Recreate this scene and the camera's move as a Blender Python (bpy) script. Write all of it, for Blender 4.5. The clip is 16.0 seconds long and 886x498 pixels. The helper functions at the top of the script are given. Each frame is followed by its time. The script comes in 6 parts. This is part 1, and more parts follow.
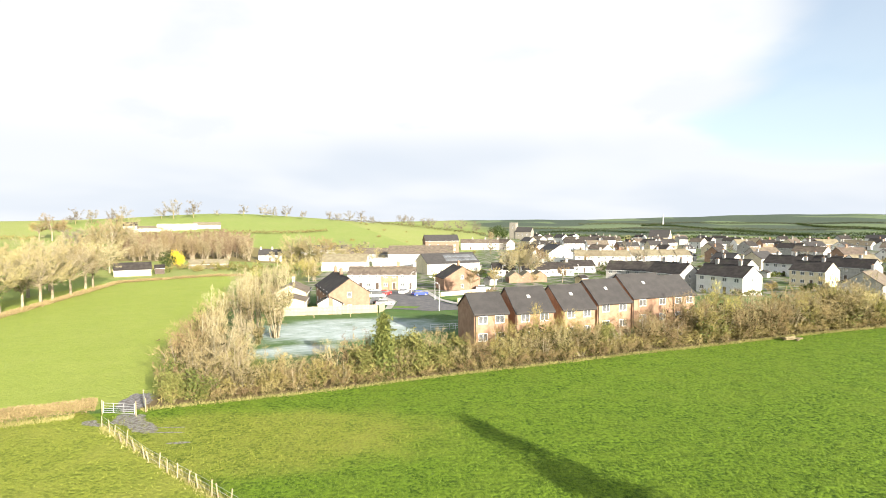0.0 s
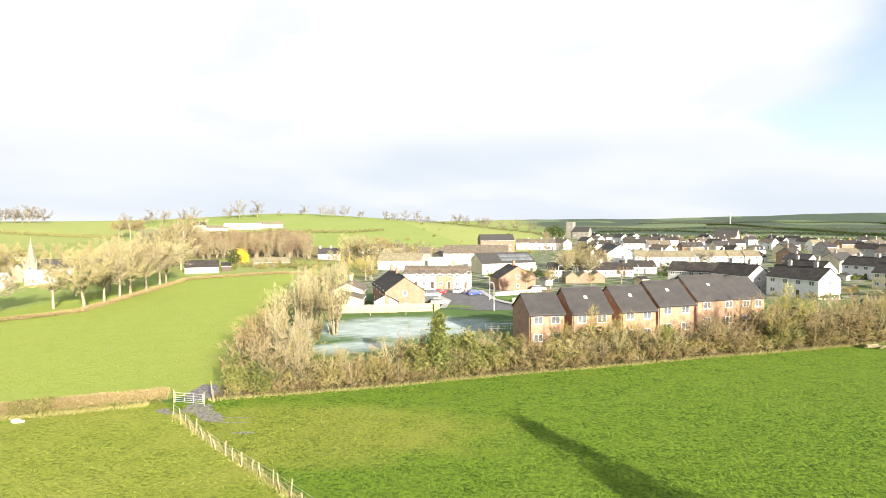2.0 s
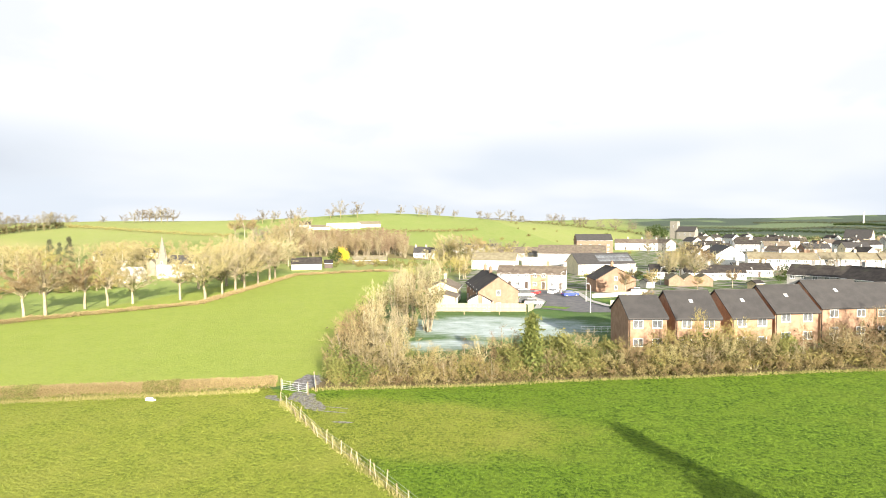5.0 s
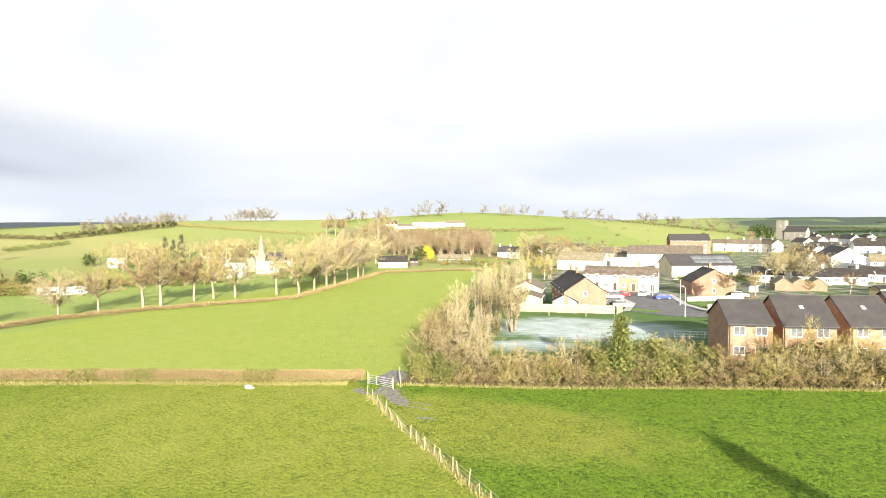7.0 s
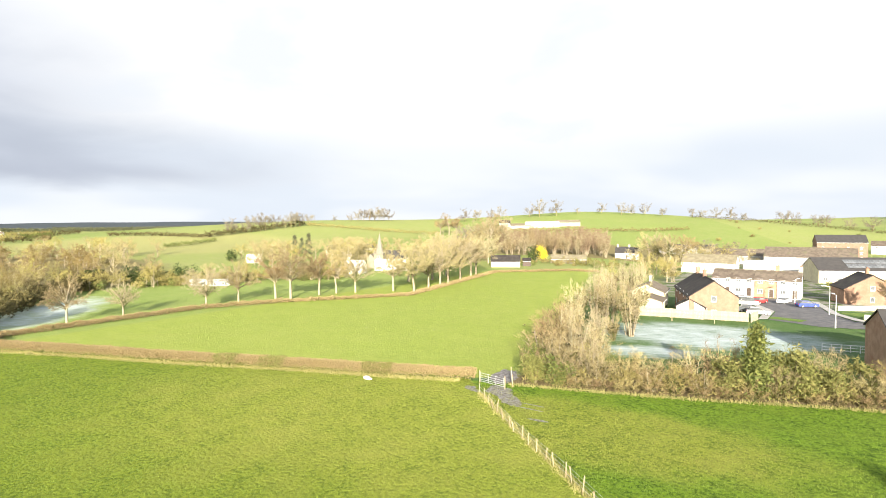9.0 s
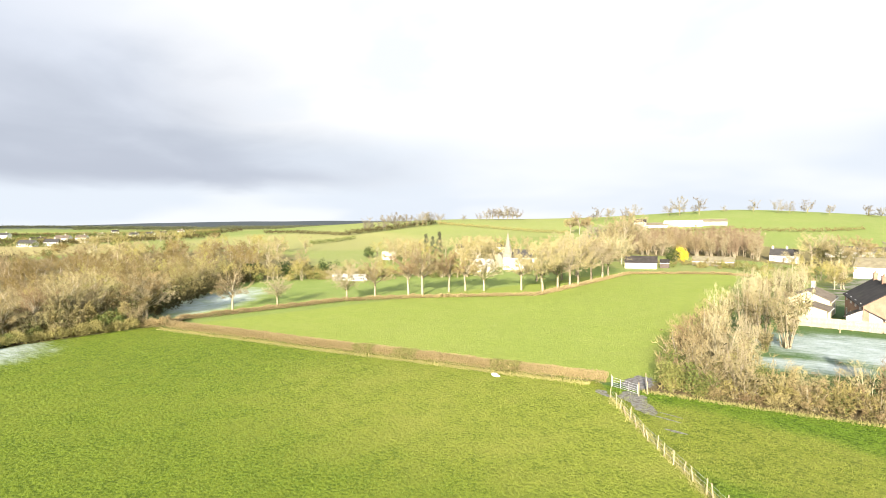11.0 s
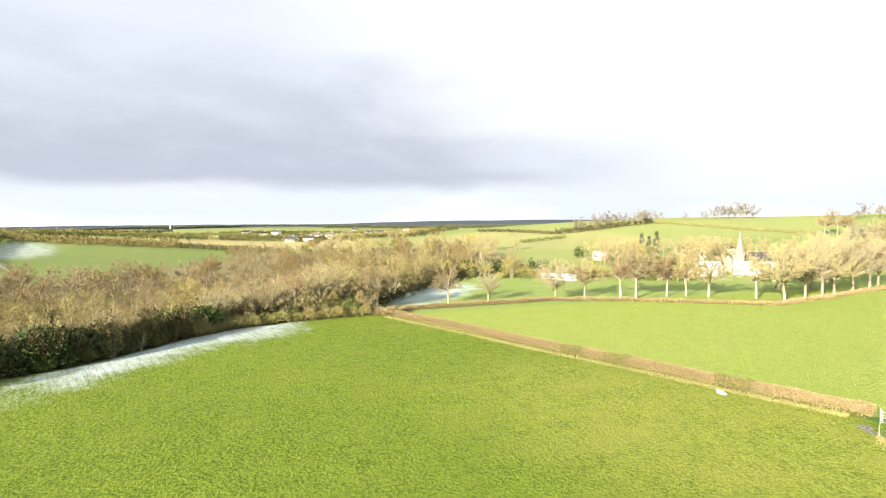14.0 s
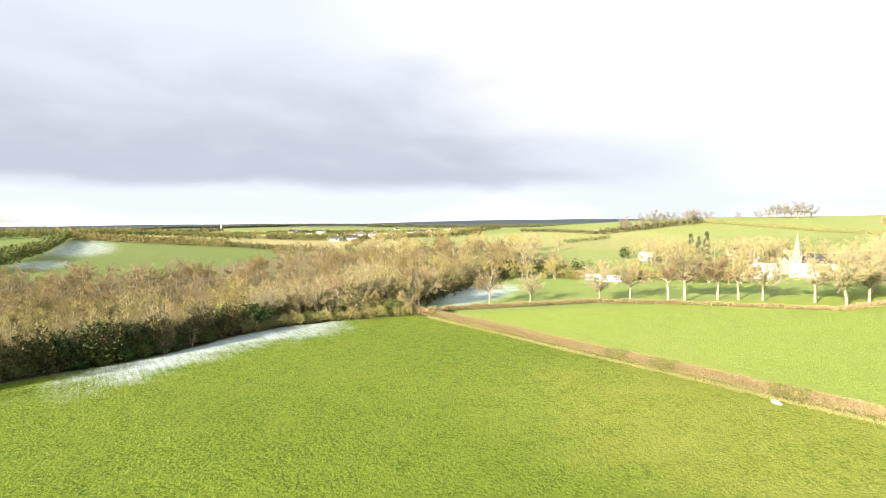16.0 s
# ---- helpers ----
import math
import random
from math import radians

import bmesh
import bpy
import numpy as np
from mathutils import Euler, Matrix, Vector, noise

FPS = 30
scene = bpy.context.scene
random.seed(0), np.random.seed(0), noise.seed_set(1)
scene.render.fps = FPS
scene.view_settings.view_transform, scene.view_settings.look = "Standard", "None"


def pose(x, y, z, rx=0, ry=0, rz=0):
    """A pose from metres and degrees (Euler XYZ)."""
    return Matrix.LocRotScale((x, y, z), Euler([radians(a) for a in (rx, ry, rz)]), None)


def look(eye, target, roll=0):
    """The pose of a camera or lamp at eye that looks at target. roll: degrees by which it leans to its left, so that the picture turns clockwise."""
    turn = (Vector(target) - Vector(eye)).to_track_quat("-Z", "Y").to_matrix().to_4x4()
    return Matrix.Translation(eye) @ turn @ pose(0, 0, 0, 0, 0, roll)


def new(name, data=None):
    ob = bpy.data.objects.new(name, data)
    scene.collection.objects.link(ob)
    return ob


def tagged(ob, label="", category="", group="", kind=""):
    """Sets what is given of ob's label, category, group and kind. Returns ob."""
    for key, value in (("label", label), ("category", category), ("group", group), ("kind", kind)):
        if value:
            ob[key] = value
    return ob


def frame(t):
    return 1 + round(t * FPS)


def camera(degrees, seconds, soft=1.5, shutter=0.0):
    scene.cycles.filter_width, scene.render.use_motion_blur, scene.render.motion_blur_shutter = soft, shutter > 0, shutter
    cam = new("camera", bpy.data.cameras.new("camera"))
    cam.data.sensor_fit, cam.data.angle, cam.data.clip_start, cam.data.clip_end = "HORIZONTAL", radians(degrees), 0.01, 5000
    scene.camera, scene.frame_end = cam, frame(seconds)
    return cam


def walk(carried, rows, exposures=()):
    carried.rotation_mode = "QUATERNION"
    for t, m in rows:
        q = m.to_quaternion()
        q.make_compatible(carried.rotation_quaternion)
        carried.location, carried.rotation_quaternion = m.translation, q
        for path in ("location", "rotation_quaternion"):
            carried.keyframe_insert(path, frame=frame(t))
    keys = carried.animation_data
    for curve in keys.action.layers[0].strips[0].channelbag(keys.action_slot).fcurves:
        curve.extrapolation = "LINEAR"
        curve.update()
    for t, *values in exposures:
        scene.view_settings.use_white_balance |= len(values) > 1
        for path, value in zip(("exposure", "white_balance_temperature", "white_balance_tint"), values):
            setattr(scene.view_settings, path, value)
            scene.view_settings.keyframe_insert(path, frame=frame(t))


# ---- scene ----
cam = camera(78.3, 16.0, soft=0.95)
PATH = [
    (0.0, pose(0.00, 0.00, 18.50, 87.18, 0.33, 0.00)),
    (0.5, pose(0.00, -0.03, 18.50, 87.19, 0.32, 1.02)),
    (1.0, pose(0.03, -0.08, 18.52, 87.15, 0.37, 2.49)),
    (1.5, pose(0.05, -0.09, 18.52, 87.15, 0.35, 4.12)),
    (2.0, pose(0.05, -0.07, 18.49, 87.16, 0.37, 5.81)),
    (2.5, pose(0.08, -0.06, 18.47, 87.16, 0.36, 7.50)),
    (3.0, pose(0.09, -0.09, 18.44, 87.17, 0.34, 9.03)),
    (3.5, pose(0.03, -0.07, 18.45, 87.18, 0.37, 10.39)),
    (4.0, pose(0.01, -0.06, 18.44, 87.18, 0.38, 12.05)),
    (6.5, pose(0.06, 0.04, 18.47, 87.17, 0.42, 21.96)),
    (7.0, pose(-0.06, 0.14, 18.40, 87.16, 0.40, 24.51)),
    (7.5, pose(-0.17, 0.20, 18.38, 87.16, 0.39, 27.49)),
    (8.0, pose(-0.19, 0.18, 18.38, 87.17, 0.43, 30.49)),
    (8.5, pose(-0.22, 0.26, 18.32, 87.19, 0.41, 33.44)),
    (11.0, pose(-0.01, -0.21, 18.30, 87.18, 0.36, 49.76)),
    (11.5, pose(-0.04, -0.28, 18.29, 87.21, 0.40, 54.19)),
    (12.0, pose(-0.02, -0.35, 18.34, 87.18, 0.43, 58.81)),
    (12.5, pose(0.00, -0.31, 18.33, 87.20, 0.45, 64.03)),
    (13.0, pose(-0.03, -0.19, 18.23, 87.23, 0.52, 68.82)),
    (13.5, pose(0.03, -0.11, 18.29, 87.23, 0.47, 70.47)),
    (14.0, pose(-0.09, -0.08, 18.34, 87.22, 0.46, 71.60)),
    (14.5, pose(-0.24, -0.03, 18.40, 87.18, 0.49, 72.97)),
    (15.0, pose(-0.37, 0.06, 18.50, 87.15, 0.48, 74.22)),
    (15.5, pose(-0.34, 0.18, 18.51, 87.18, 0.55, 74.74)),
    (16.0, pose(-0.34, 0.10, 18.55, 87.19, 0.44, 76.03)),
]
walk(cam, PATH, exposures=[(0.0, 1.55), (8.0, 1.57), (11.0, 1.58), (13.0, 1.66), (16.0, 1.70)])

# ---------------------------------------------------------------- world and sun
SUN_AZ, SUN_EL = 145.0, 17.0      # degrees clockwise from +y, and above the horizon


def node(tree, kind, ins=None, operation=None, use_clamp=False, data_type=None, interpolation_type=None, rotation_type=None):
    n = tree.nodes.new(kind)
    if operation:
        n.operation = operation
    if use_clamp:
        n.use_clamp = True
    if data_type:
        n.data_type = data_type
    if interpolation_type:
        n.interpolation_type = interpolation_type
    if rotation_type:
        n.rotation_type = rotation_type
    for k, v in (ins or {}).items():
        if isinstance(v, bpy.types.NodeSocket):
            tree.links.new(v, n.inputs[k])
        else:
            n.inputs[k].default_value = v
    return n


def calc(tree, op, a, b=0.0, c=0.0, clamp=False):
    return node(tree, "ShaderNodeMath", {0: a, 1: b, 2: c}, operation=op, use_clamp=clamp).outputs[0]


def blend(tree, fac, a, b):
    """Colour a where fac is 0, b where it is 1."""
    a = (*a, 1) if isinstance(a, tuple) and len(a) == 3 else a
    b = (*b, 1) if isinstance(b, tuple) and len(b) == 3 else b
    return node(tree, "ShaderNodeMix", {0: fac, 6: a, 7: b}, data_type="RGBA").outputs[2]


def spread(tree, v, lo, hi, smooth=True, to=(0.0, 1.0)):
    return node(tree, "ShaderNodeMapRange", {0: v, 1: lo, 2: hi, 3: to[0], 4: to[1]},
                interpolation_type="SMOOTHSTEP" if smooth else "LINEAR").outputs[0]


def fuzz(tree, vec, scale, detail=4.0, rough=0.55, dist=0.0):
    return node(tree, "ShaderNodeTexNoise", {"Vector": vec, "Scale": scale, "Detail": detail, "Roughness": rough, "Distortion": dist}).outputs[0]


def make_world():
    world = bpy.data.worlds.new("world")
    scene.world = world
    world.use_nodes = True
    tr = world.node_tree
    tr.nodes.clear()
    sky = node(tr, "ShaderNodeTexSky")
    sky.sky_type, sky.sun_disc, sky.sun_elevation, sky.sun_rotation = "NISHITA", False, radians(SUN_EL), radians(SUN_AZ)
    sky_col = node(tr, "ShaderNodeVectorMath", {0: sky.outputs[0], "Scale": 0.085}, operation="SCALE").outputs[0]
    way = node(tr, "ShaderNodeTexCoord").outputs["Generated"]
    sep = node(tr, "ShaderNodeSeparateXYZ", {0: way})
    x, y, z = sep.outputs
    # a flat cloud deck: the way's foot on a plane overhead
    lift = calc(tr, "ADD", calc(tr, "MAXIMUM", z, 0.0), 0.22)
    deck = node(tr, "ShaderNodeCombineXYZ", {0: calc(tr, "DIVIDE", x, lift), 1: calc(tr, "DIVIDE", y, lift), 2: 0.0}).outputs[0]
    big = fuzz(tr, deck, 0.62, 3.0, 0.45, 0.2)
    fine = fuzz(tr, deck, 1.5, 5.0, 0.5, 0.3)
    az = calc(tr, "ARCTAN2", x, y)                      # clockwise from +y, radians
    # the sky clears towards the sun
    sunward = calc(tr, "ADD", calc(tr, "MULTIPLY", x, math.sin(radians(SUN_AZ))), calc(tr, "MULTIPLY", y, math.cos(radians(SUN_AZ))))
    cover = calc(tr, "ADD", big, calc(tr, "MULTIPLY", calc(tr, "SUBTRACT", fine, 0.5), 0.4))
    cover = calc(tr, "SUBTRACT", cover, spread(tr, sunward, -0.72, -0.1, to=(-0.10, 0.30)))
    cover = calc(tr, "ADD", cover, spread(tr, z, 0.05, 0.17, to=(0.35, 0.0)))
    white = calc(tr, "MULTIPLY_ADD", spread(tr, cover, 0.34, 0.50), 0.66, 0.34)
    # a grey bank of rain cloud over the west, with a bright foot
    edge = calc(tr, "ADD", az, calc(tr, "MULTIPLY", calc(tr, "SUBTRACT", big, 0.5), 0.75))
    edge = calc(tr, "ADD", calc(tr, "ADD", edge, calc(tr, "MULTIPLY", z, 1.15)), calc(tr, "MULTIPLY", calc(tr, "SUBTRACT", fine, 0.5), 0.25))
    bank = calc(tr, "SUBTRACT", 1.0, spread(tr, edge, -1.18, -0.69))
    foot = spread(tr, calc(tr, "ADD", z, calc(tr, "MULTIPLY", calc(tr, "SUBTRACT", fine, 0.5), 0.05)), 0.045, 0.085)
    bank = calc(tr, "MULTIPLY", bank, foot)
    heavy = calc(tr, "SUBTRACT", 1.0, spread(tr, calc(tr, "ADD", z, calc(tr, "MULTIPLY", calc(tr, "SUBTRACT", fine, 0.5), 0.30)), 0.09, 0.34))
    # thin blue-grey streaks low over the hills
    low = calc(tr, "MULTIPLY", spread(tr, z, -0.08, -0.01), calc(tr, "SUBTRACT", 1.0, spread(tr, z, 0.11, 0.19)))
    thin = calc(tr, "MULTIPLY", low, spread(tr, big, 0.38, 0.58, to=(0.45, 1.0)))
    veil = calc(tr, "MULTIPLY", spread(tr, fine, 0.50, 0.66), 0.35)
    cloud = blend(tr, calc(tr, "MAXIMUM", calc(tr, "MULTIPLY", thin, 0.72), veil), (0.362, 0.364, 0.366), (0.246, 0.276, 0.318))
    col = blend(tr, white, sky_col, cloud)
    col = blend(tr, bank, col, blend(tr, heavy, (0.268, 0.286, 0.322), (0.186, 0.202, 0.235)))
    bg = node(tr, "ShaderNodeBackground", {0: col, 1: 1.0})
    node(tr, "ShaderNodeOutputWorld", {0: bg.outputs[0]})


make_world()
sun = new("sun", bpy.data.lights.new("sun", "SUN"))
sun.data.energy, sun.data.angle, sun.data.color = 5.0, radians(0.6), (1.0, 0.905, 0.755)
sun.matrix_world = look((math.sin(radians(SUN_AZ)) * 100, math.cos(radians(SUN_AZ)) * 100, math.tan(radians(SUN_EL)) * 100), (0, 0, 0))


# ---------------------------------------------------------------- materials
def shader(name, rough=0.8, metal=0.0, spec=0.3):
    m = bpy.data.materials.new(name)
    m.use_nodes = True
    tr = m.node_tree
    b = tr.nodes["Principled BSDF"]
    b.inputs["Roughness"].default_value, b.inputs["Metallic"].default_value = rough, metal
    b.inputs["Specular IOR Level"].default_value = spec
    return m, tr, b


def stuff(name, c1, c2, scale=2.0, rough=0.8, bump=0.0, vary=0.0, stain=None, metal=0.0, spec=0.3, island=False):
    """A surface that mottles between two colours at two scales; vary: how far single things differ in brightness."""
    m, tr, b = shader(name, rough, metal, spec)
    pos = node(tr, "ShaderNodeTexCoord").outputs["Object"]
    coarse, grain = fuzz(tr, pos, scale, 4.0), fuzz(tr, pos, scale * 9, 3.0)
    f = calc(tr, "ADD", calc(tr, "MULTIPLY", coarse, 0.65), calc(tr, "MULTIPLY", grain, 0.35))
    col = blend(tr, spread(tr, f, 0.36, 0.64), c1, c2)
    if stain:
        col = blend(tr, calc(tr, "MULTIPLY", spread(tr, fuzz(tr, pos, scale * 0.37, 5.0), 0.52, 0.72), 0.6), col, stain)
    if vary:
        r = node(tr, "ShaderNodeNewGeometry").outputs["Random Per Island"] if island else node(tr, "ShaderNodeObjectInfo").outputs["Random"]
        col = node(tr, "ShaderNodeHueSaturation", {"Hue": calc(tr, "MULTIPLY_ADD", r, vary * 0.06, 0.5 - vary * 0.03),
                                                  "Value": calc(tr, "MULTIPLY_ADD", r, vary, 1 - vary / 2), "Color": col}).outputs[0]
    tr.links.new(col, b.inputs["Base Color"])
    if bump:
        bm = node(tr, "ShaderNodeBump", {"Strength": bump, "Distance": 0.02, "Height": f})
        tr.links.new(bm.outputs[0], b.inputs["Normal"])
    return m


def twig_shader(name, c1, c2, vary=0.3):
    """Thin twigs and leaves: coloured strand by strand, lit from both sides."""
    m, tr, b = shader(name, 0.75, 0.0, 0.2)
    r = node(tr, "ShaderNodeNewGeometry").outputs["Random Per Island"]
    o = node(tr, "ShaderNodeObjectInfo").outputs["Random"]
    col = blend(tr, r, c1, c2)
    col = node(tr, "ShaderNodeHueSaturation", {"Hue": calc(tr, "MULTIPLY_ADD", o, vary * 0.07, 0.5 - vary * 0.035),
                                              "Value": calc(tr, "MULTIPLY_ADD", o, vary, 1 - vary / 2), "Color": col}).outputs[0]
    tr.links.new(col, b.inputs["Base Color"])
    return m


M = {}
M["bark_pale"] = stuff("pale bark", (0.27, 0.228, 0.15), (0.43, 0.372, 0.26), 3.0, 0.85, 0.5, 0.3, (0.16, 0.17, 0.06))
M["bark_tan"] = stuff("tan bark", (0.19, 0.162, 0.078), (0.305, 0.262, 0.13), 3.0, 0.85, 0.5, 0.35, (0.13, 0.13, 0.05))
M["bark_dark"] = stuff("dark bark", (0.15, 0.125, 0.07), (0.26, 0.22, 0.125), 3.0, 0.9, 0.5, 0.3, (0.10, 0.12, 0.04))
M["twig_gold"] = twig_shader("golden twigs", (0.24, 0.198, 0.098), (0.37, 0.31, 0.16), 0.45)
M["twig_brown"] = twig_shader("brown twigs", (0.16, 0.132, 0.048), (0.28, 0.234, 0.09), 0.6)
M["twig_red"] = twig_shader("russet twigs", (0.225, 0.168, 0.08), (0.36, 0.278, 0.14), 0.5)
M["twig_amber"] = twig_shader("amber twigs", (0.215, 0.178, 0.06), (0.345, 0.29, 0.104), 0.6)
M["twig_grey"] = twig_shader("grey-brown twigs", (0.155, 0.135, 0.098), (0.27, 0.238, 0.175), 0.3)
M["twig_pale"] = twig_shader("pale twigs", (0.28, 0.242, 0.14), (0.415, 0.362, 0.21), 0.35)
M["twig_mauve"] = twig_shader("mauve-brown twigs", (0.225, 0.172, 0.1), (0.345, 0.272, 0.165), 0.5)
# dark brown; also carries the shade inside bushes and along the wood
M["twig_dark"] = twig_shader("dark twigs, also for shade", (0.052, 0.046, 0.018), (0.14, 0.118, 0.045))
M["leaf_dark"] = twig_shader("dark evergreen leaves", (0.02, 0.04, 0.010), (0.075, 0.105, 0.025))
# distance haze put into the colour, for spruces and far tree lines
M["leaf_far"] = twig_shader("needles and leaves paled for haze", (0.075, 0.085, 0.045), (0.15, 0.155, 0.085))
M["leaf_ivy"] = twig_shader("ivy leaves", (0.075, 0.1, 0.026), (0.185, 0.2, 0.055), 0.3)
M["leaf_olive"] = twig_shader("olive leaves", (0.12, 0.13, 0.035), (0.24, 0.235, 0.075))
M["leaf_gold"] = twig_shader("yellow leaves", (0.55, 0.42, 0.03), (0.75, 0.60, 0.06), 0.1)
M["straw"] = twig_shader("dry grass", (0.24, 0.222, 0.078), (0.38, 0.345, 0.135), 0.1)
M["hedge"] = twig_shader("trimmed hedge twigs", (0.235, 0.177, 0.084), (0.35, 0.273, 0.14), 0.1)
M["brick"] = stuff("orange brick", (0.31, 0.188, 0.122), (0.42, 0.272, 0.182), 1.2, 0.85, 0.2, 0.1, (0.27, 0.13, 0.075))
M["brick_old"] = stuff("buff brick", (0.245, 0.155, 0.105), (0.325, 0.212, 0.148), 1.0, 0.85, 0.2, 0.15, (0.22, 0.14, 0.09))
M["slate"] = stuff("slate grey tiles", (0.048, 0.045, 0.044), (0.064, 0.060, 0.058), 0.8, 0.65, 0.25, 0.12, (0.072, 0.068, 0.062))
M["tile_brown"] = stuff("brown concrete tiles", (0.10, 0.078, 0.06), (0.17, 0.14, 0.11), 0.8, 0.8, 0.3, 0.35, (0.14, 0.15, 0.07))
M["tile_buff"] = stuff("weathered buff tiles", (0.15, 0.128, 0.085), (0.225, 0.195, 0.13), 0.7, 0.8, 0.3, 0.25, (0.17, 0.165, 0.075))
M["tile_dark"] = stuff("dark roof tiles", (0.028, 0.024, 0.022), (0.056, 0.048, 0.043), 0.8, 0.75, 0.3, 0.3, (0.08, 0.085, 0.05))
M["render_white"] = stuff("white render", (0.70, 0.69, 0.66), (0.82, 0.81, 0.78), 0.7, 0.85, 0.1, 0.08, (0.58, 0.56, 0.50))
M["render_cream"] = stuff("cream render", (0.60, 0.53, 0.36), (0.72, 0.64, 0.46), 0.7, 0.85, 0.1, 0.08, (0.50, 0.44, 0.31))
M["render_grey"] = stuff("grey pebbledash", (0.34, 0.33, 0.31), (0.47, 0.46, 0.43), 1.4, 0.9, 0.2, 0.12, (0.27, 0.27, 0.24))
M["stone"] = stuff("grey church stone", (0.21, 0.195, 0.165), (0.31, 0.29, 0.25), 1.5, 0.9, 0.4, 0.05, (0.20, 0.195, 0.16))
M["stone_pale"] = stuff("pale church stone", (0.195, 0.175, 0.135), (0.28, 0.255, 0.20), 1.5, 0.9, 0.4, 0.05, (0.24, 0.22, 0.175))
M["upvc"] = stuff("white window frame", (0.78, 0.78, 0.77), (0.84, 0.84, 0.83), 1.0, 0.4)
M["glass"] = stuff("window glass", (0.10, 0.105, 0.11), (0.19, 0.20, 0.21), 0.4, 0.08, 0, 0.3, None, 0.0, 0.8)
M["black"] = stuff("black plastic", (0.015, 0.015, 0.016), (0.03, 0.03, 0.03), 2.0, 0.5)
M["door"] = stuff("dark door paint", (0.07, 0.05, 0.04), (0.12, 0.09, 0.07), 2.0, 0.5, 0, 0.5)
M["steel"] = stuff("galvanised steel", (0.55, 0.56, 0.56), (0.70, 0.71, 0.71), 4.0, 0.45, 0, 0.05, None, 0.5)
M["tin"] = stuff("white sheet metal", (0.66, 0.66, 0.63), (0.78, 0.77, 0.74), 0.8, 0.6, 0, 0.06, (0.52, 0.48, 0.40))
M["post"] = stuff("weathered fence wood", (0.31, 0.25, 0.155), (0.44, 0.365, 0.235), 3.0, 0.85, 0.3, 0.25)
M["board"] = stuff("pale close-board fence", (0.35, 0.295, 0.195), (0.46, 0.395, 0.275), 2.0, 0.85, 0.3, 0.18)
M["asphalt"] = stuff("worn asphalt", (0.10, 0.10, 0.105), (0.16, 0.155, 0.155), 0.8, 0.85, 0.3, 0, (0.20, 0.19, 0.18))
M["paving"] = stuff("concrete paving", (0.34, 0.33, 0.31), (0.46, 0.44, 0.41), 0.9, 0.9, 0.2, 0.06, (0.28, 0.28, 0.25))
M["lawn"] = stuff("lawn grass", (0.09, 0.16, 0.02), (0.16, 0.24, 0.035), 0.9, 0.9, 0.6, 0, (0.13, 0.18, 0.04))
M["mud"] = stuff("wet trodden mud", (0.12, 0.10, 0.085), (0.24, 0.215, 0.195), 1.1, 0.45, 0.9, 0, (0.36, 0.35, 0.34), 0, 0.5)
M["tyre"] = stuff("tyre rubber", (0.02, 0.02, 0.02), (0.035, 0.035, 0.035), 3.0, 0.85)
M["plastic_white"] = stuff("white plastic sheet", (0.78, 0.79, 0.80), (0.86, 0.87, 0.87), 2.0, 0.4, 0.4)


def paint(name, c):
    return stuff(name, c, tuple(min(1, v * 1.15 + 0.01) for v in c), 1.0, 0.25, 0, 0, None, 0.0, 0.6)


M["car_silver"], M["car_red"] = paint("silver car paint", (0.42, 0.43, 0.44)), paint("red car paint", (0.42, 0.03, 0.03))
M["car_white"], M["car_blue"] = paint("white car paint", (0.75, 0.75, 0.74)), paint("blue car paint", (0.05, 0.08, 0.30))
M["car_grey"] = paint("grey car paint", (0.10, 0.11, 0.12))


# ---------------------------------------------------------------- the lie of the land
def smooth(v, lo, hi):
    s = np.clip((v - lo) / (hi - lo), 0, 1)
    return s * s * (3 - 2 * s)


# edge of the wood
WOOD_EDGE = [(-106.5, 20.0), (-104.6, 4.0), (-101.5, -4.5), (-96.0, -11.0), (-90.0, -15.3), (-84.5, -20.0), (-79.5, -26.0), (-73.5, -35.0), (-62.0, -48.0)]


def wood_x(y):
    """Where the wood's edge runs, west to east, at a given y."""
    pts = WOOD_EDGE[::-1]
    return np.interp(y, [p[1] for p in pts], [p[0] for p in pts])


HILLS = [  # x, y, radius along x, along y, height
    (-230, 575, 160, 160, 23), (-460, 401, 180, 180, 21), (-93, 579, 136, 136, 13), (-673, 317, 156, 156, 5),
    (1350, 2000, 900, 700, 36), (300, 2900, 900, 700, 28), (-2600, -500, 900, 1500, 16), (-3000, 1500, 1200, 900, 26),
    (-620, -220, 200, 180, 9),
]


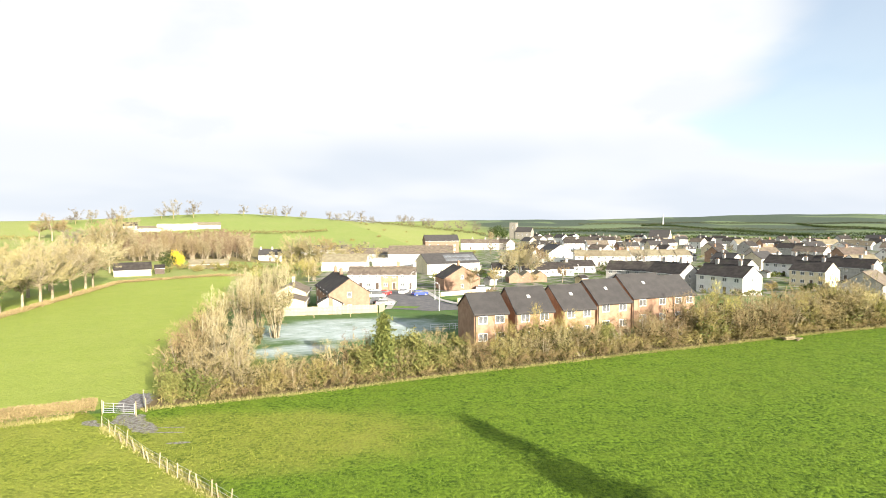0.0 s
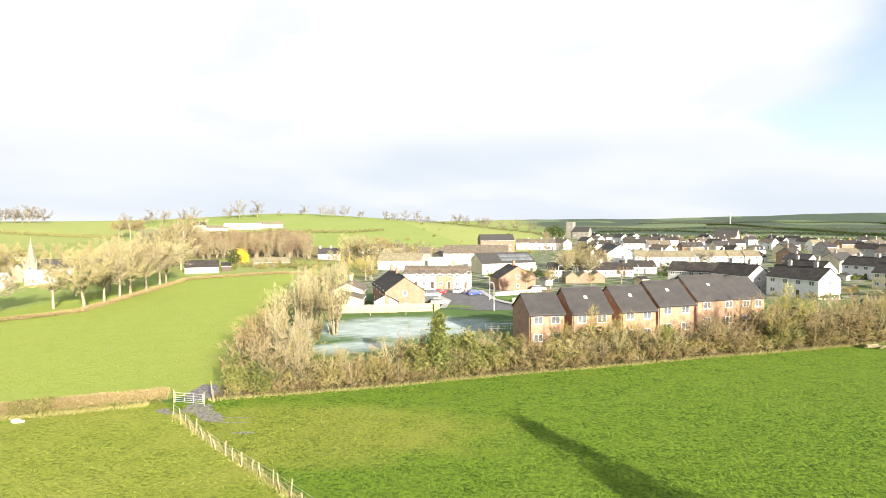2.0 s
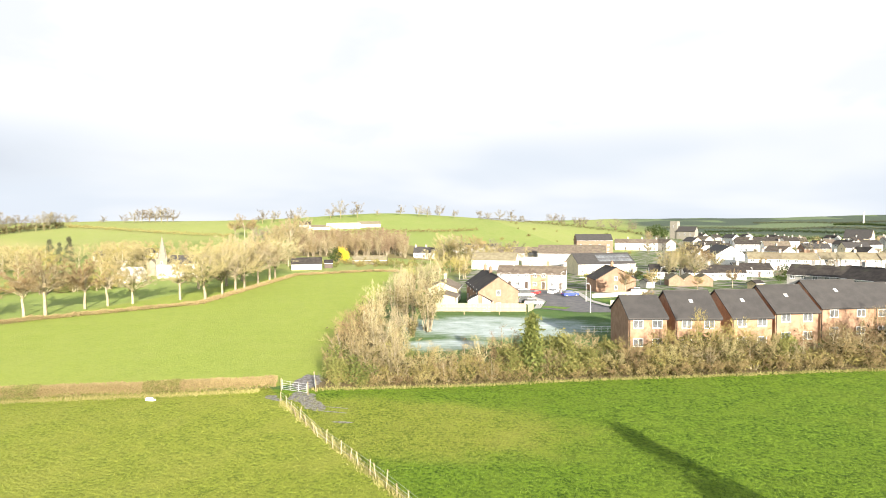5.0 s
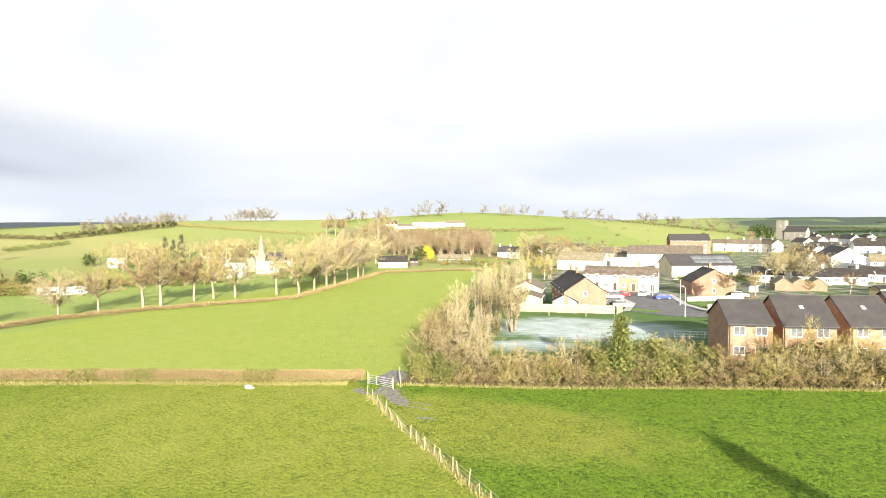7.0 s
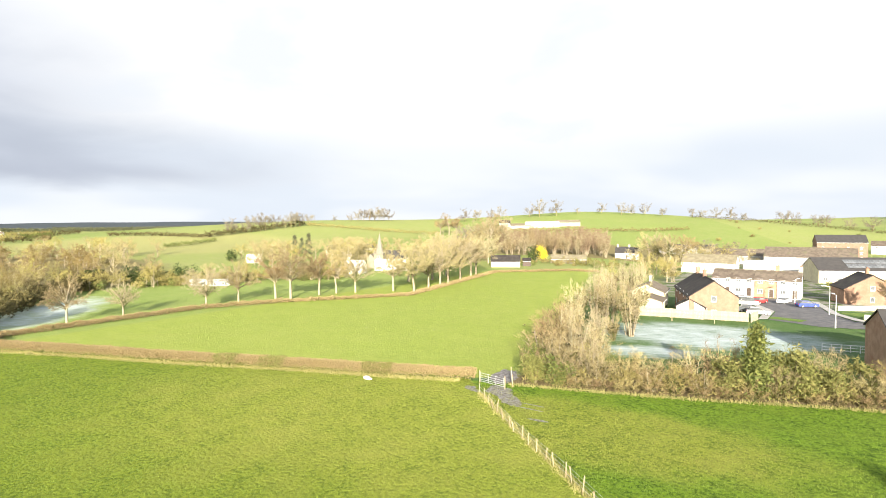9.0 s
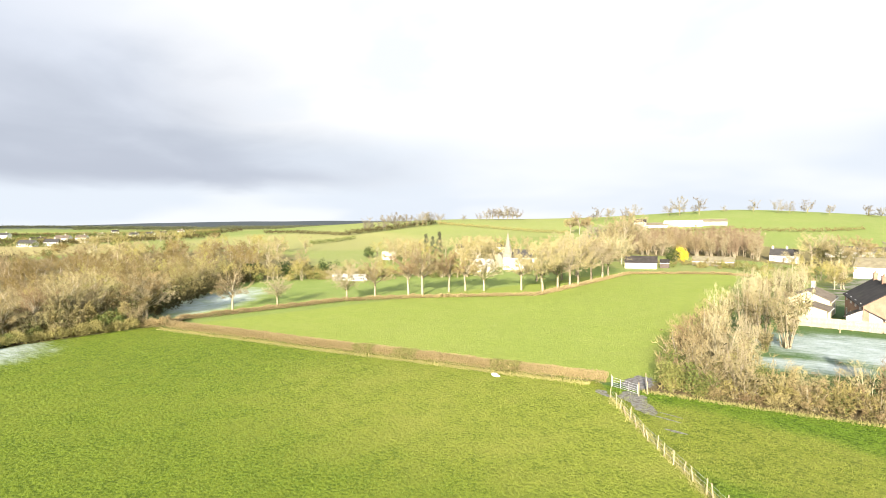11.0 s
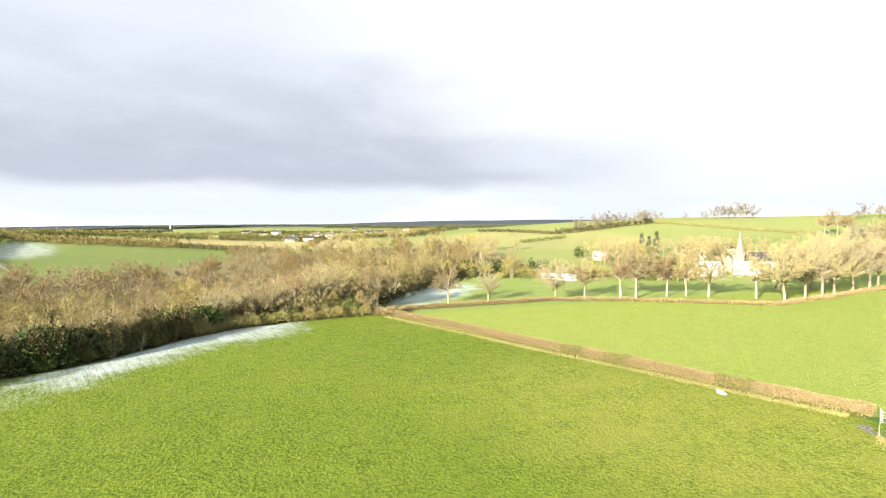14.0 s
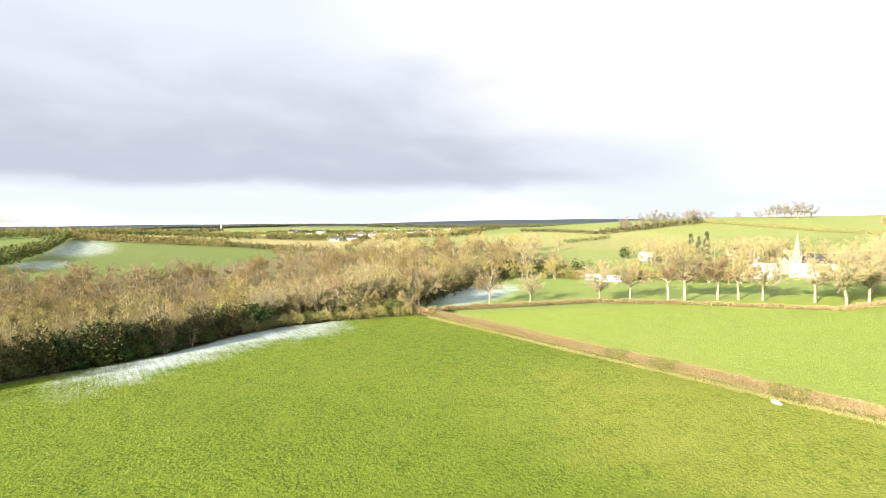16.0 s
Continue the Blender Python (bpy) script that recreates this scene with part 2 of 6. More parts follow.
def ground(x, y):
    """Height of the ground, for numbers or arrays."""
    x, y = np.asarray(x, float), np.asarray(y, float)
    r = np.hypot(x, y)
    az = np.degrees(np.arctan2(x, y))
    z = np.zeros_like(r)
    for cx, cy, sx, sy, h in HILLS:
        z = z + h * np.exp(-((x - cx) / sx) ** 2 - ((y - cy) / sy) ** 2)
    z = z - 3.0 * smooth(r, 95, 230) * smooth(az, -24, -14) * (1 - smooth(r, 900, 1500))
    far = smooth(r, 130, 500)
    z = z + far * (1.6 * np.sin(x / 71 + 1.0) * np.cos(y / 93) + 0.8 * np.sin(x / 37 - y / 51))
    z = z + smooth(r, 900, 2500) * 5 * np.sin(x / 310 + y / 420) * np.cos(y / 270)
    into = wood_x(y) - x
    z = z - 4.2 * smooth(into, 2.0, 26.0) * (1 - smooth(into, 55.0, 110.0)) * (1 - smooth(y, 2.0, 20.0))
    z = z + 0.10 * np.sin(x / 6.1 + 0.7) * np.sin(y / 7.3) * (1 - smooth(r, 60, 120))
    return z


def gz(x, y):
    return float(ground(x, y))


def polar(az, r):
    """x and y at so many degrees to the right of +y and metres from the middle."""
    return r * math.sin(radians(az)), r * math.cos(radians(az))


def mesh_of(name, verts, faces, mats, smooth_shade=False, slots=None):
    me = bpy.data.meshes.new(name)
    me.from_pydata([tuple(v) for v in verts], [], faces)
    for m in (mats if isinstance(mats, (list, tuple)) else [mats]):
        me.materials.append(m)
    if smooth_shade:
        me.polygons.foreach_set("use_smooth", [True] * len(me.polygons))
    if slots is not None:
        me.polygons.foreach_set("material_index", slots)
    me.update()
    return me


def strands(name, tri, mat):
    """A mesh of loose triangles from an array (n, 3, 3)."""
    n = len(tri)
    me = bpy.data.meshes.new(name)
    me.vertices.add(3 * n), me.loops.add(3 * n), me.polygons.add(n)
    me.vertices.foreach_set("co", tri.reshape(-1).astype(np.float32))
    me.loops.foreach_set("vertex_index", np.arange(3 * n, dtype=np.int32))
    me.polygons.foreach_set("loop_start", np.arange(0, 3 * n, 3, dtype=np.int32))
    me.materials.append(mat)
    me.update(), me.validate()
    return me


# hedge and fence lines on the plan
HEDGE_A, HEDGE_B = (-29.0, 54.0), (132.0, 116.5)       # overgrown hedge before the houses
BANK_A, BANK_B = (-34.4, 53.0), (-104.0, 24.4)         # clipped hedge between the two left fields


def from_wood(tr, x, y):
    """Distance east of the wood's edge, as a socket."""
    at = WOOD_EDGE[0][0]
    for p, q in zip(WOOD_EDGE, WOOD_EDGE[1:]):
        at = calc(tr, "ADD", spread(tr, y, p[1], q[1], False, (0.0, q[0] - p[0])), at)
    return calc(tr, "SUBTRACT", x, at)


def line_side(tr, pos, a, b):
    """Signed distance of pos from the line a-b, positive to its left, as a socket."""
    d = Vector((b[0] - a[0], b[1] - a[1])).normalized()
    n = (-d.y, d.x, 0)
    dot = node(tr, "ShaderNodeVectorMath", {0: pos, 1: n}, operation="DOT_PRODUCT").outputs["Value"]
    return calc(tr, "SUBTRACT", dot, a[0] * n[0] + a[1] * n[1])


def oval(tr, pos, c, radii, turn):
    """1 inside an oval on the plan, falling to 0 at its rim."""
    v = node(tr, "ShaderNodeVectorMath", {0: pos, 1: (c[0], c[1], 0)}, operation="SUBTRACT").outputs[0]
    v = node(tr, "ShaderNodeVectorRotate", {"Vector": v, "Angle": -radians(turn)}, rotation_type="Z_AXIS").outputs[0]
    v = node(tr, "ShaderNodeVectorMath", {0: v, 1: (1 / radii[0], 1 / radii[1], 0)}, operation="MULTIPLY").outputs[0]
    return spread(tr, node(tr, "ShaderNodeVectorMath", {0: v}, operation="LENGTH").outputs["Value"], 0.25, 1.0, to=(1.0, 0.0))


DRY_GLARE_LEFT, DRY_RIGHT = ((-33, 41), (48, 25), 24), ((-21, 45), (30, 11), 8)      # drier, yellower grass round the gate; the left oval also lightened for lens glare


def blade_shader(name, c1, c2, dry, where):
    """Grass blades that yellow inside an oval on the plan."""
    m, tr, b = shader(name, 0.75, 0.0, 0.2)
    r = node(tr, "ShaderNodeNewGeometry").outputs["Random Per Island"]
    sep = node(tr, "ShaderNodeSeparateXYZ", {0: node(tr, "ShaderNodeNewGeometry").outputs["Position"]})
    flat = node(tr, "ShaderNodeCombineXYZ", {0: sep.outputs[0], 1: sep.outputs[1], 2: 0.0}).outputs[0]
    k = spread(tr, calc(tr, "ADD", oval(tr, flat, *where), calc(tr, "MULTIPLY", calc(tr, "SUBTRACT", fuzz(tr, flat, 0.22, 4.0), 0.5), 0.8)), 0.1, 0.7)
    tr.links.new(blend(tr, k, blend(tr, r, c1, c2), blend(tr, r, dry, tuple(v * 1.9 for v in dry))), b.inputs["Base Color"])
    return m


M["grass_lush"] = blade_shader("lush grass blades", (0.040, 0.082, 0.008), (0.165, 0.242, 0.028), (0.14, 0.152, 0.026), DRY_RIGHT)
M["grass_left"] = blade_shader("yellowing grass blades", (0.055, 0.10, 0.009), (0.205, 0.282, 0.036), (0.14, 0.152, 0.026), DRY_GLARE_LEFT)


def ground_material():
    m, tr, b = shader("fields", 0.9, 0.0, 0.15)
    pos = node(tr, "ShaderNodeNewGeometry").outputs["Position"]
    sep = node(tr, "ShaderNodeSeparateXYZ", {0: pos})
    pos = node(tr, "ShaderNodeCombineXYZ", {0: sep.outputs[0], 1: sep.outputs[1], 2: 0.0}).outputs[0]
    n_big, n_mid = fuzz(tr, pos, 0.035, 3.0), fuzz(tr, pos, 0.22, 4.0)
    n_small, n_fine = fuzz(tr, pos, 0.8, 3.0, 0.6), fuzz(tr, pos, 2.9, 4.0, 0.62)
    wobble = calc(tr, "MULTIPLY", calc(tr, "SUBTRACT", n_small, 0.5), 2.2)
    tuft = calc(tr, "ADD", calc(tr, "MULTIPLY", n_small, 0.30), calc(tr, "MULTIPLY", n_fine, 0.70))

    def grass(dark, light, tint, amount=0.5):
        c = blend(tr, spread(tr, tuft, 0.38, 0.57), dark, light)
        return blend(tr, calc(tr, "MULTIPLY", spread(tr, calc(tr, "ADD", calc(tr, "MULTIPLY", n_mid, 0.6), calc(tr, "MULTIPLY", n_big, 0.4)), 0.40, 0.64), amount), c, tint)

    # far country: a patchwork of pastures
    cell = node(tr, "ShaderNodeTexVoronoi", {"Vector": node(tr, "ShaderNodeVectorMath", {0: pos, 1: (1.0, 0.62, 0)}, operation="MULTIPLY").outputs[0],
                                             "Scale": 0.0075})
    cell.voronoi_dimensions = "2D"
    pick = node(tr, "ShaderNodeSeparateColor", {0: cell.outputs["Color"]}).outputs[0]
    length = node(tr, "ShaderNodeVectorMath", {0: pos}, operation="LENGTH").outputs["Value"]
    far = blend(tr, spread(tr, pick, 0.25, 0.45), grass((0.185, 0.245, 0.06), (0.235, 0.295, 0.08), (0.27, 0.30, 0.105)),
                grass((0.225, 0.27, 0.075), (0.285, 0.325, 0.10), (0.31, 0.315, 0.13)))
    straw = calc(tr, "MAXIMUM", oval(tr, pos, (-520, 5), (220, 105), 8), oval(tr, pos, (-700, -200), (300, 150), 60))
    straw = calc(tr, "MAXIMUM", straw, oval(tr, pos, (-800, -60), (120, 80), 20))
    # eastern ridge: a cloud's shadow put into darker, bluer field colours
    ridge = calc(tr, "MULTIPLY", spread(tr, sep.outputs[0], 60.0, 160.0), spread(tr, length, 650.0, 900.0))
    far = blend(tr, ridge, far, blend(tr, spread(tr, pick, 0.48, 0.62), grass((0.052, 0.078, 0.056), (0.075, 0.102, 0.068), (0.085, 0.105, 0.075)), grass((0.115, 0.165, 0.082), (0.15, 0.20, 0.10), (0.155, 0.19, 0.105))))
    far = blend(tr, spread(tr, straw, 0.15, 0.45), far, grass((0.38, 0.32, 0.13), (0.48, 0.41, 0.18), (0.36, 0.33, 0.13)))
    # grass down the dip, its colour darkened in place of shade
    dip = calc(tr, "MAXIMUM", oval(tr, pos, (-300, -80), (230, 120), 17), oval(tr, pos, (-520, -260), (260, 160), 17))
    far = blend(tr, spread(tr, dip, 0.1, 0.4), far, grass((0.125, 0.175, 0.042), (0.17, 0.22, 0.058), (0.20, 0.225, 0.075)))
    flank = oval(tr, pos, (-390, 185), (170, 110), 20)
    far = blend(tr, calc(tr, "MULTIPLY", spread(tr, flank, 0.1, 0.5), 0.7), far, grass((0.31, 0.30, 0.11), (0.37, 0.355, 0.14), (0.36, 0.33, 0.14)))
    floor = calc(tr, "MAXIMUM", oval(tr, pos, (-250, 40), (150, 105), -30), oval(tr, pos, (-150, -30), (90, 70), 40))
    floor = calc(tr, "MAXIMUM", floor, oval(tr, pos, (-135, 300), (120, 62), 20))
    far = blend(tr, spread(tr, calc(tr, "ADD", floor, calc(tr, "MULTIPLY", calc(tr, "SUBTRACT", n_mid, 0.5), 0.4)), 0.2, 0.4), far, blend(tr, n_small, (0.16, 0.138, 0.06), (0.26, 0.22, 0.105)))
    # far moor; the blue of distance haze is put into its colour
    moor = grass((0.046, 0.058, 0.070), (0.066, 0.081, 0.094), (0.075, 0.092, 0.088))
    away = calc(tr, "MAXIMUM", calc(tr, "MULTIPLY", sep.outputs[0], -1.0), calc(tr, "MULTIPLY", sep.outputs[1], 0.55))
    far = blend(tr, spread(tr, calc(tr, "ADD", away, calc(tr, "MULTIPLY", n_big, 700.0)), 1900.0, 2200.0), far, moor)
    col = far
    # gardens and verges of the village
    right = spread(tr, calc(tr, "MULTIPLY", line_side(tr, pos, (-48, 110), (-75, 420)), -1.0), 0.0, 8.0)
    near = calc(tr, "MAXIMUM", spread(tr, sep.outputs[1], 400.0, 340.0), calc(tr, "MULTIPLY", spread(tr, sep.outputs[1], 650.0, 560.0), spread(tr, line_side(tr, pos, (10, 300), (45, 600)), 0.0, -12.0)))
    gardens = blend(tr, spread(tr, n_mid, 0.46, 0.58), grass((0.07, 0.12, 0.03), (0.11, 0.16, 0.05), (0.14, 0.15, 0.07)), (0.27, 0.25, 0.22))
    town = calc(tr, "MULTIPLY", right, near)
    col = blend(tr, town, col, gardens)
    green = calc(tr, "MULTIPLY", town, spread(tr, sep.outputs[1], 150.0, 138.0))
    col = blend(tr, green, col, grass((0.055, 0.12, 0.03), (0.09, 0.16, 0.045), (0.12, 0.17, 0.06)))
    # meadow below the tree row
    west = spread(tr, calc(tr, "ADD", sep.outputs[0], wobble), -105.0, -107.0)
    meadow = calc(tr, "MULTIPLY", calc(tr, "MULTIPLY", west, spread(tr, sep.outputs[0], -172.0, -166.0)), spread(tr, sep.outputs[1], 5.0, 15.0))
    meadow = calc(tr, "MULTIPLY", meadow, spread(tr, sep.outputs[1], 190.0, 180.0))
    col = blend(tr, meadow, col, grass((0.20, 0.275, 0.06), (0.255, 0.325, 0.085), (0.29, 0.335, 0.11)))
    # the pale pasture behind the clipped hedge, its colour lightened further for lens flare
    p1 = spread(tr, calc(tr, "ADD", calc(tr, "MULTIPLY", line_side(tr, pos, BANK_A, BANK_B), -1.0), wobble), 0.0, 0.8)
    p2 = spread(tr, sep.outputs[0], -107.0, -104.0)
    p3 = spread(tr, calc(tr, "ADD", line_side(tr, pos, (-29, 56), (-75, 196)), wobble), 0.0, 0.8)
    p4 = spread(tr, calc(tr, "MULTIPLY", line_side(tr, pos, (-104, 171), (-70, 198)), -1.0), 0.0, 1.0)
    pasture = calc(tr, "MULTIPLY", calc(tr, "MULTIPLY", p1, p2), calc(tr, "MULTIPLY", p3, p4))
    col = blend(tr, pasture, col, grass((0.23, 0.295, 0.050), (0.29, 0.35, 0.070), (0.325, 0.358, 0.088), 0.4))
    # wood floor
    field_in = from_wood(tr, sep.outputs[0], sep.outputs[1])
    wood = spread(tr, calc(tr, "ADD", field_in, wobble), 0.0, -1.0)
    wood = calc(tr, "MULTIPLY", wood, spread(tr, field_in, -75.0, -60.0))
    wood = calc(tr, "MULTIPLY", wood, spread(tr, sep.outputs[1], 24.0, 14.0))
    col = blend(tr, wood, col, blend(tr, n_small, (0.10, 0.075, 0.045), (0.20, 0.15, 0.09)))
    # the two near fields, parted by the post fence
    south1 = spread(tr, calc(tr, "ADD", calc(tr, "MULTIPLY", line_side(tr, pos, HEDGE_A, HEDGE_B), -1.0), wobble), -0.4, 0.6)
    south2 = spread(tr, calc(tr, "ADD", line_side(tr, pos, BANK_A, BANK_B), wobble), -0.4, 0.6)
    east = spread(tr, line_side(tr, pos, (24, 4), (-32, 50.0)), 0.2, -0.2)
    lush = grass((0.032, 0.072, 0.006), (0.142, 0.228, 0.018), (0.150, 0.212, 0.023), 0.5)
    left = grass((0.070, 0.112, 0.010), (0.172, 0.232, 0.022), (0.188, 0.225, 0.028), 0.5)
    left = blend(tr, calc(tr, "MULTIPLY", oval(tr, pos, *DRY_GLARE_LEFT), 0.6), left, grass((0.155, 0.185, 0.025), (0.285, 0.31, 0.052), (0.335, 0.33, 0.075), 0.8))
    worn = spread(tr, calc(tr, "ADD", oval(tr, pos, *DRY_RIGHT), calc(tr, "MULTIPLY", calc(tr, "SUBTRACT", n_mid, 0.5), 0.6)), 0.05, 0.95)
    lush = blend(tr, calc(tr, "MULTIPLY", worn, 0.7), lush, grass((0.11, 0.14, 0.018), (0.245, 0.265, 0.042), (0.30, 0.295, 0.065), 0.7))
    ne = calc(tr, "MULTIPLY", south1, east)
    col = blend(tr, ne, col, lush)
    keep = spread(tr, calc(tr, "ADD", field_in, wobble), -0.5, 0.5)
    sw = calc(tr, "MULTIPLY", calc(tr, "MULTIPLY", south2, calc(tr, "SUBTRACT", 1.0, east)), keep)
    col = blend(tr, sw, col, left)
    under = calc(tr, "MULTIPLY", spread(tr, line_side(tr, pos, HEDGE_A, HEDGE_B), -0.6, 0.4), spread(tr, line_side(tr, pos, HEDGE_A, HEDGE_B), 7.0, 5.5))
    under = calc(tr, "MULTIPLY", under, spread(tr, sep.outputs[0], -32.0, -30.0))
    col = blend(tr, under, col, blend(tr, n_small, (0.11, 0.085, 0.045), (0.23, 0.18, 0.10)))
    # hoar frost where the sun came late
    frost = 0.0
    for c, radii, turn, amount in (((-134, 42), (43, 16), -41, 0.85), ((-17, 94), (31, 20), 14, 0.86),
                                   ((-22, 78), (14, 8), 20, 0.8), ((-420, -150), (160, 40), 18, 0.72), ((-285, -118), (60, 24), 22, 0.7), ((6, 101), (18, 8), 14, 0.45)):
        f = calc(tr, "MULTIPLY", oval(tr, pos, c, radii, turn), amount)
        frost = f if frost == 0.0 else calc(tr, "MAXIMUM", frost, f)
    strip = calc(tr, "MULTIPLY", calc(tr, "MULTIPLY", spread(tr, field_in, 26.0, 3.0), keep), calc(tr, "MULTIPLY", spread(tr, sep.outputs[1], 17.0, -1.0), spread(tr, sep.outputs[1], -40.0, -20.0)))
    frost = calc(tr, "MAXIMUM", frost, calc(tr, "MULTIPLY", strip, 0.88))
    comb = node(tr, "ShaderNodeVectorMath", {0: node(tr, "ShaderNodeVectorRotate", {"Vector": pos, "Angle": radians(-20)}, rotation_type="Z_AXIS").outputs[0], 1: (0.2, 1.5, 1.0)}, operation="MULTIPLY").outputs[0]
    streak = fuzz(tr, comb, 1.3, 4.0, 0.6)
    patch = calc(tr, "ADD", calc(tr, "MULTIPLY", calc(tr, "ADD", calc(tr, "MULTIPLY", tuft, 0.4), calc(tr, "MULTIPLY", streak, 0.6)), 1.0), calc(tr, "MULTIPLY", n_mid, 0.6))
    frost = spread(tr, calc(tr, "ADD", calc(tr, "MULTIPLY", frost, 0.9), patch), 1.1, 1.95)
    col = blend(tr, frost, col, (0.60, 0.67, 0.71))
    # trodden mud and standing water round the gates; the paler grey imitates reflected sky
    mud = 0.0
    for c, radii, turn, amount in (((-29.6, 50.4), (3.4, 1.9), -35, 1.0), ((-32.0, 55.5), (2.2, 4.6), 15, 1.0), ((-27.4, 48.6), (3.2, 1.5), -40, 0.95), ((-32.6, 49.6), (2.2, 0.9), -30, 0.6), ((-22.4, 45.1), (1.5, 0.4), 8, 0.8), ((-24.7, 47.4), (2.6, 0.22), 2, 0.7), ((-24.8, 48.6), (2.8, 0.2), 2, 0.65)):
        f = calc(tr, "MULTIPLY", oval(tr, pos, c, radii, turn), amount)
        mud = f if mud == 0.0 else calc(tr, "MAXIMUM", mud, f)
    mud = spread(tr, calc(tr, "ADD", mud, calc(tr, "MULTIPLY", calc(tr, "SUBTRACT", n_small, 0.5), 1.5)), 0.32, 0.50)
    col = blend(tr, mud, col, blend(tr, spread(tr, n_fine, 0.42, 0.58), (0.11, 0.095, 0.085), (0.255, 0.245, 0.25)))
    tr.links.new(calc(tr, "MULTIPLY_ADD", mud, -0.5, 0.9), b.inputs["Roughness"])
    tr.links.new(col, b.inputs["Base Color"])
    bm = node(tr, "ShaderNodeBump", {"Strength": 1.0, "Distance": 0.34, "Height": tuft})
    tr.links.new(bm.outputs[0], b.inputs["Normal"])
    return m


def build_ground():
    turns, rings = 480, 120
    rad = np.concatenate([[0.0], np.geomspace(4.0, 4950.0, rings)])
    ang = np.linspace(0, 2 * np.pi, turns, endpoint=False)
    xs, ys = rad[1:, None] * np.sin(ang), rad[1:, None] * np.cos(ang)
    verts = np.stack([xs, ys, ground(xs, ys)], -1).reshape(-1, 3)
    i = np.arange(rings - 1)[:, None] * turns
    j, k = np.arange(turns)[None], (np.arange(turns)[None] + 1) % turns
    quads = np.stack([i + j, i + turns + j, i + turns + k, i + k], -1).reshape(-1, 4).tolist()
    cap = len(verts)
    verts = np.vstack([verts, [[0, 0, gz(0, 0)]]])
    quads += [[cap, a, (a + 1) % turns] for a in range(turns)]
    me = mesh_of("ground", verts, quads, ground_material(), True)
    me.flip_normals()
    tagged(new("ground", me), "rolling winter pasture of green fields with frost patches", "ground", kind="structure")


build_ground()


# ---------------------------------------------------------------- building blocks
def part(name, me, parent, m=None, label=""):
    """Link a mesh as one part under a thing or part, at the pose m within it."""
    ob = new(name, me)
    ob.parent = parent
    if m is not None:
        ob.matrix_basis = m
    return tagged(ob, label)


def thing(name, m, label, category, group="", kind=""):
    ob = new(name)
    ob.empty_display_size = 0.3
    ob.matrix_basis = m
    return tagged(ob, label, category, group, kind)


CUBE = [(0, 1, 3, 2), (4, 6, 7, 5), (0, 4, 5, 1), (2, 3, 7, 6), (0, 2, 6, 4), (1, 5, 7, 3)]


class Shape:
    """Gathers boxes, tubes and slabs for one mesh."""

    def __init__(self):
        self.v, self.f = [], []

    def add(self, verts, faces):
        n = len(self.v)
        self.v += [tuple(v) for v in verts]
        self.f += [tuple(i + n for i in f) for f in faces]
        return self

    def box(self, x0, y0, z0, x1, y1, z1, m=None):
        vs = [Vector((x, y, z)) for x in (x0, x1) for y in (y0, y1) for z in (z0, z1)]
        return self.add([m @ v for v in vs] if m else vs, CUBE)

    def prism(self, outline, depth0, depth1, axis="y"):
        """An outline of (a, z) pairs, drawn out along y (or along x)."""
        n = len(outline)
        vs = [((a, d, z) if axis == "y" else (d, a, z)) for d in (depth0, depth1) for a, z in outline]
        fs = [tuple(range(n)), tuple(range(2 * n - 1, n - 1, -1))] + [(i, i + n, (i + 1) % n + n, (i + 1) % n) for i in range(n)]
        return self.add(vs, fs)

    def tube(self, p, q, r0, r1, sides=6):
        p, q = Vector(p), Vector(q)
        t = (q - p).normalized()
        u = t.orthogonal().normalized()
        w = t.cross(u)
        vs = [c + (u * math.cos(a) + w * math.sin(a)) * r for c, r in ((p, r0), (q, r1)) for a in [2 * math.pi * i / sides for i in range(sides)]]
        fs = [(i, (i + 1) % sides, (i + 1) % sides + sides, i + sides) for i in range(sides)]
        return self.add(vs, fs + [tuple(range(sides - 1, -1, -1)), tuple(range(sides, 2 * sides))])

    def mesh(self, name, mat, smooth_shade=False):
        me = mesh_of(name, self.v, self.f, mat, smooth_shade)
        bm = bmesh.new()
        bm.from_mesh(me)
        bmesh.ops.recalc_face_normals(bm, faces=bm.faces)
        bm.to_mesh(me)
        bm.free()
        return me


# ---------------------------------------------------------------- trees and bushes
def tube_mesh(name, segs, mat, thick):
    """Three- to six-sided tapered tubes for all limbs thicker than thick."""
    vs, fs = [], []
    for p, q, r0, r1 in segs:
        if r0 < thick:
            continue
        k = 6 if r0 > 0.09 else 3
        t = (q - p) / (np.linalg.norm(q - p) + 1e-9)
        u = np.cross(t, (0.3, 0.9, 0.1))
        u /= np.linalg.norm(u) + 1e-9
        w = np.cross(t, u)
        n = len(vs)
        for c, r in ((p, r0), (q, r1)):
            for i in range(k):
                a = 2 * math.pi * i / k
                vs.append(tuple(c + (u * math.cos(a) + w * math.sin(a)) * r))
        fs += [(n + i, n + (i + 1) % k, n + k + (i + 1) % k, n + k + i) for i in range(k)]
    return mesh_of(name, vs, fs, mat, True)


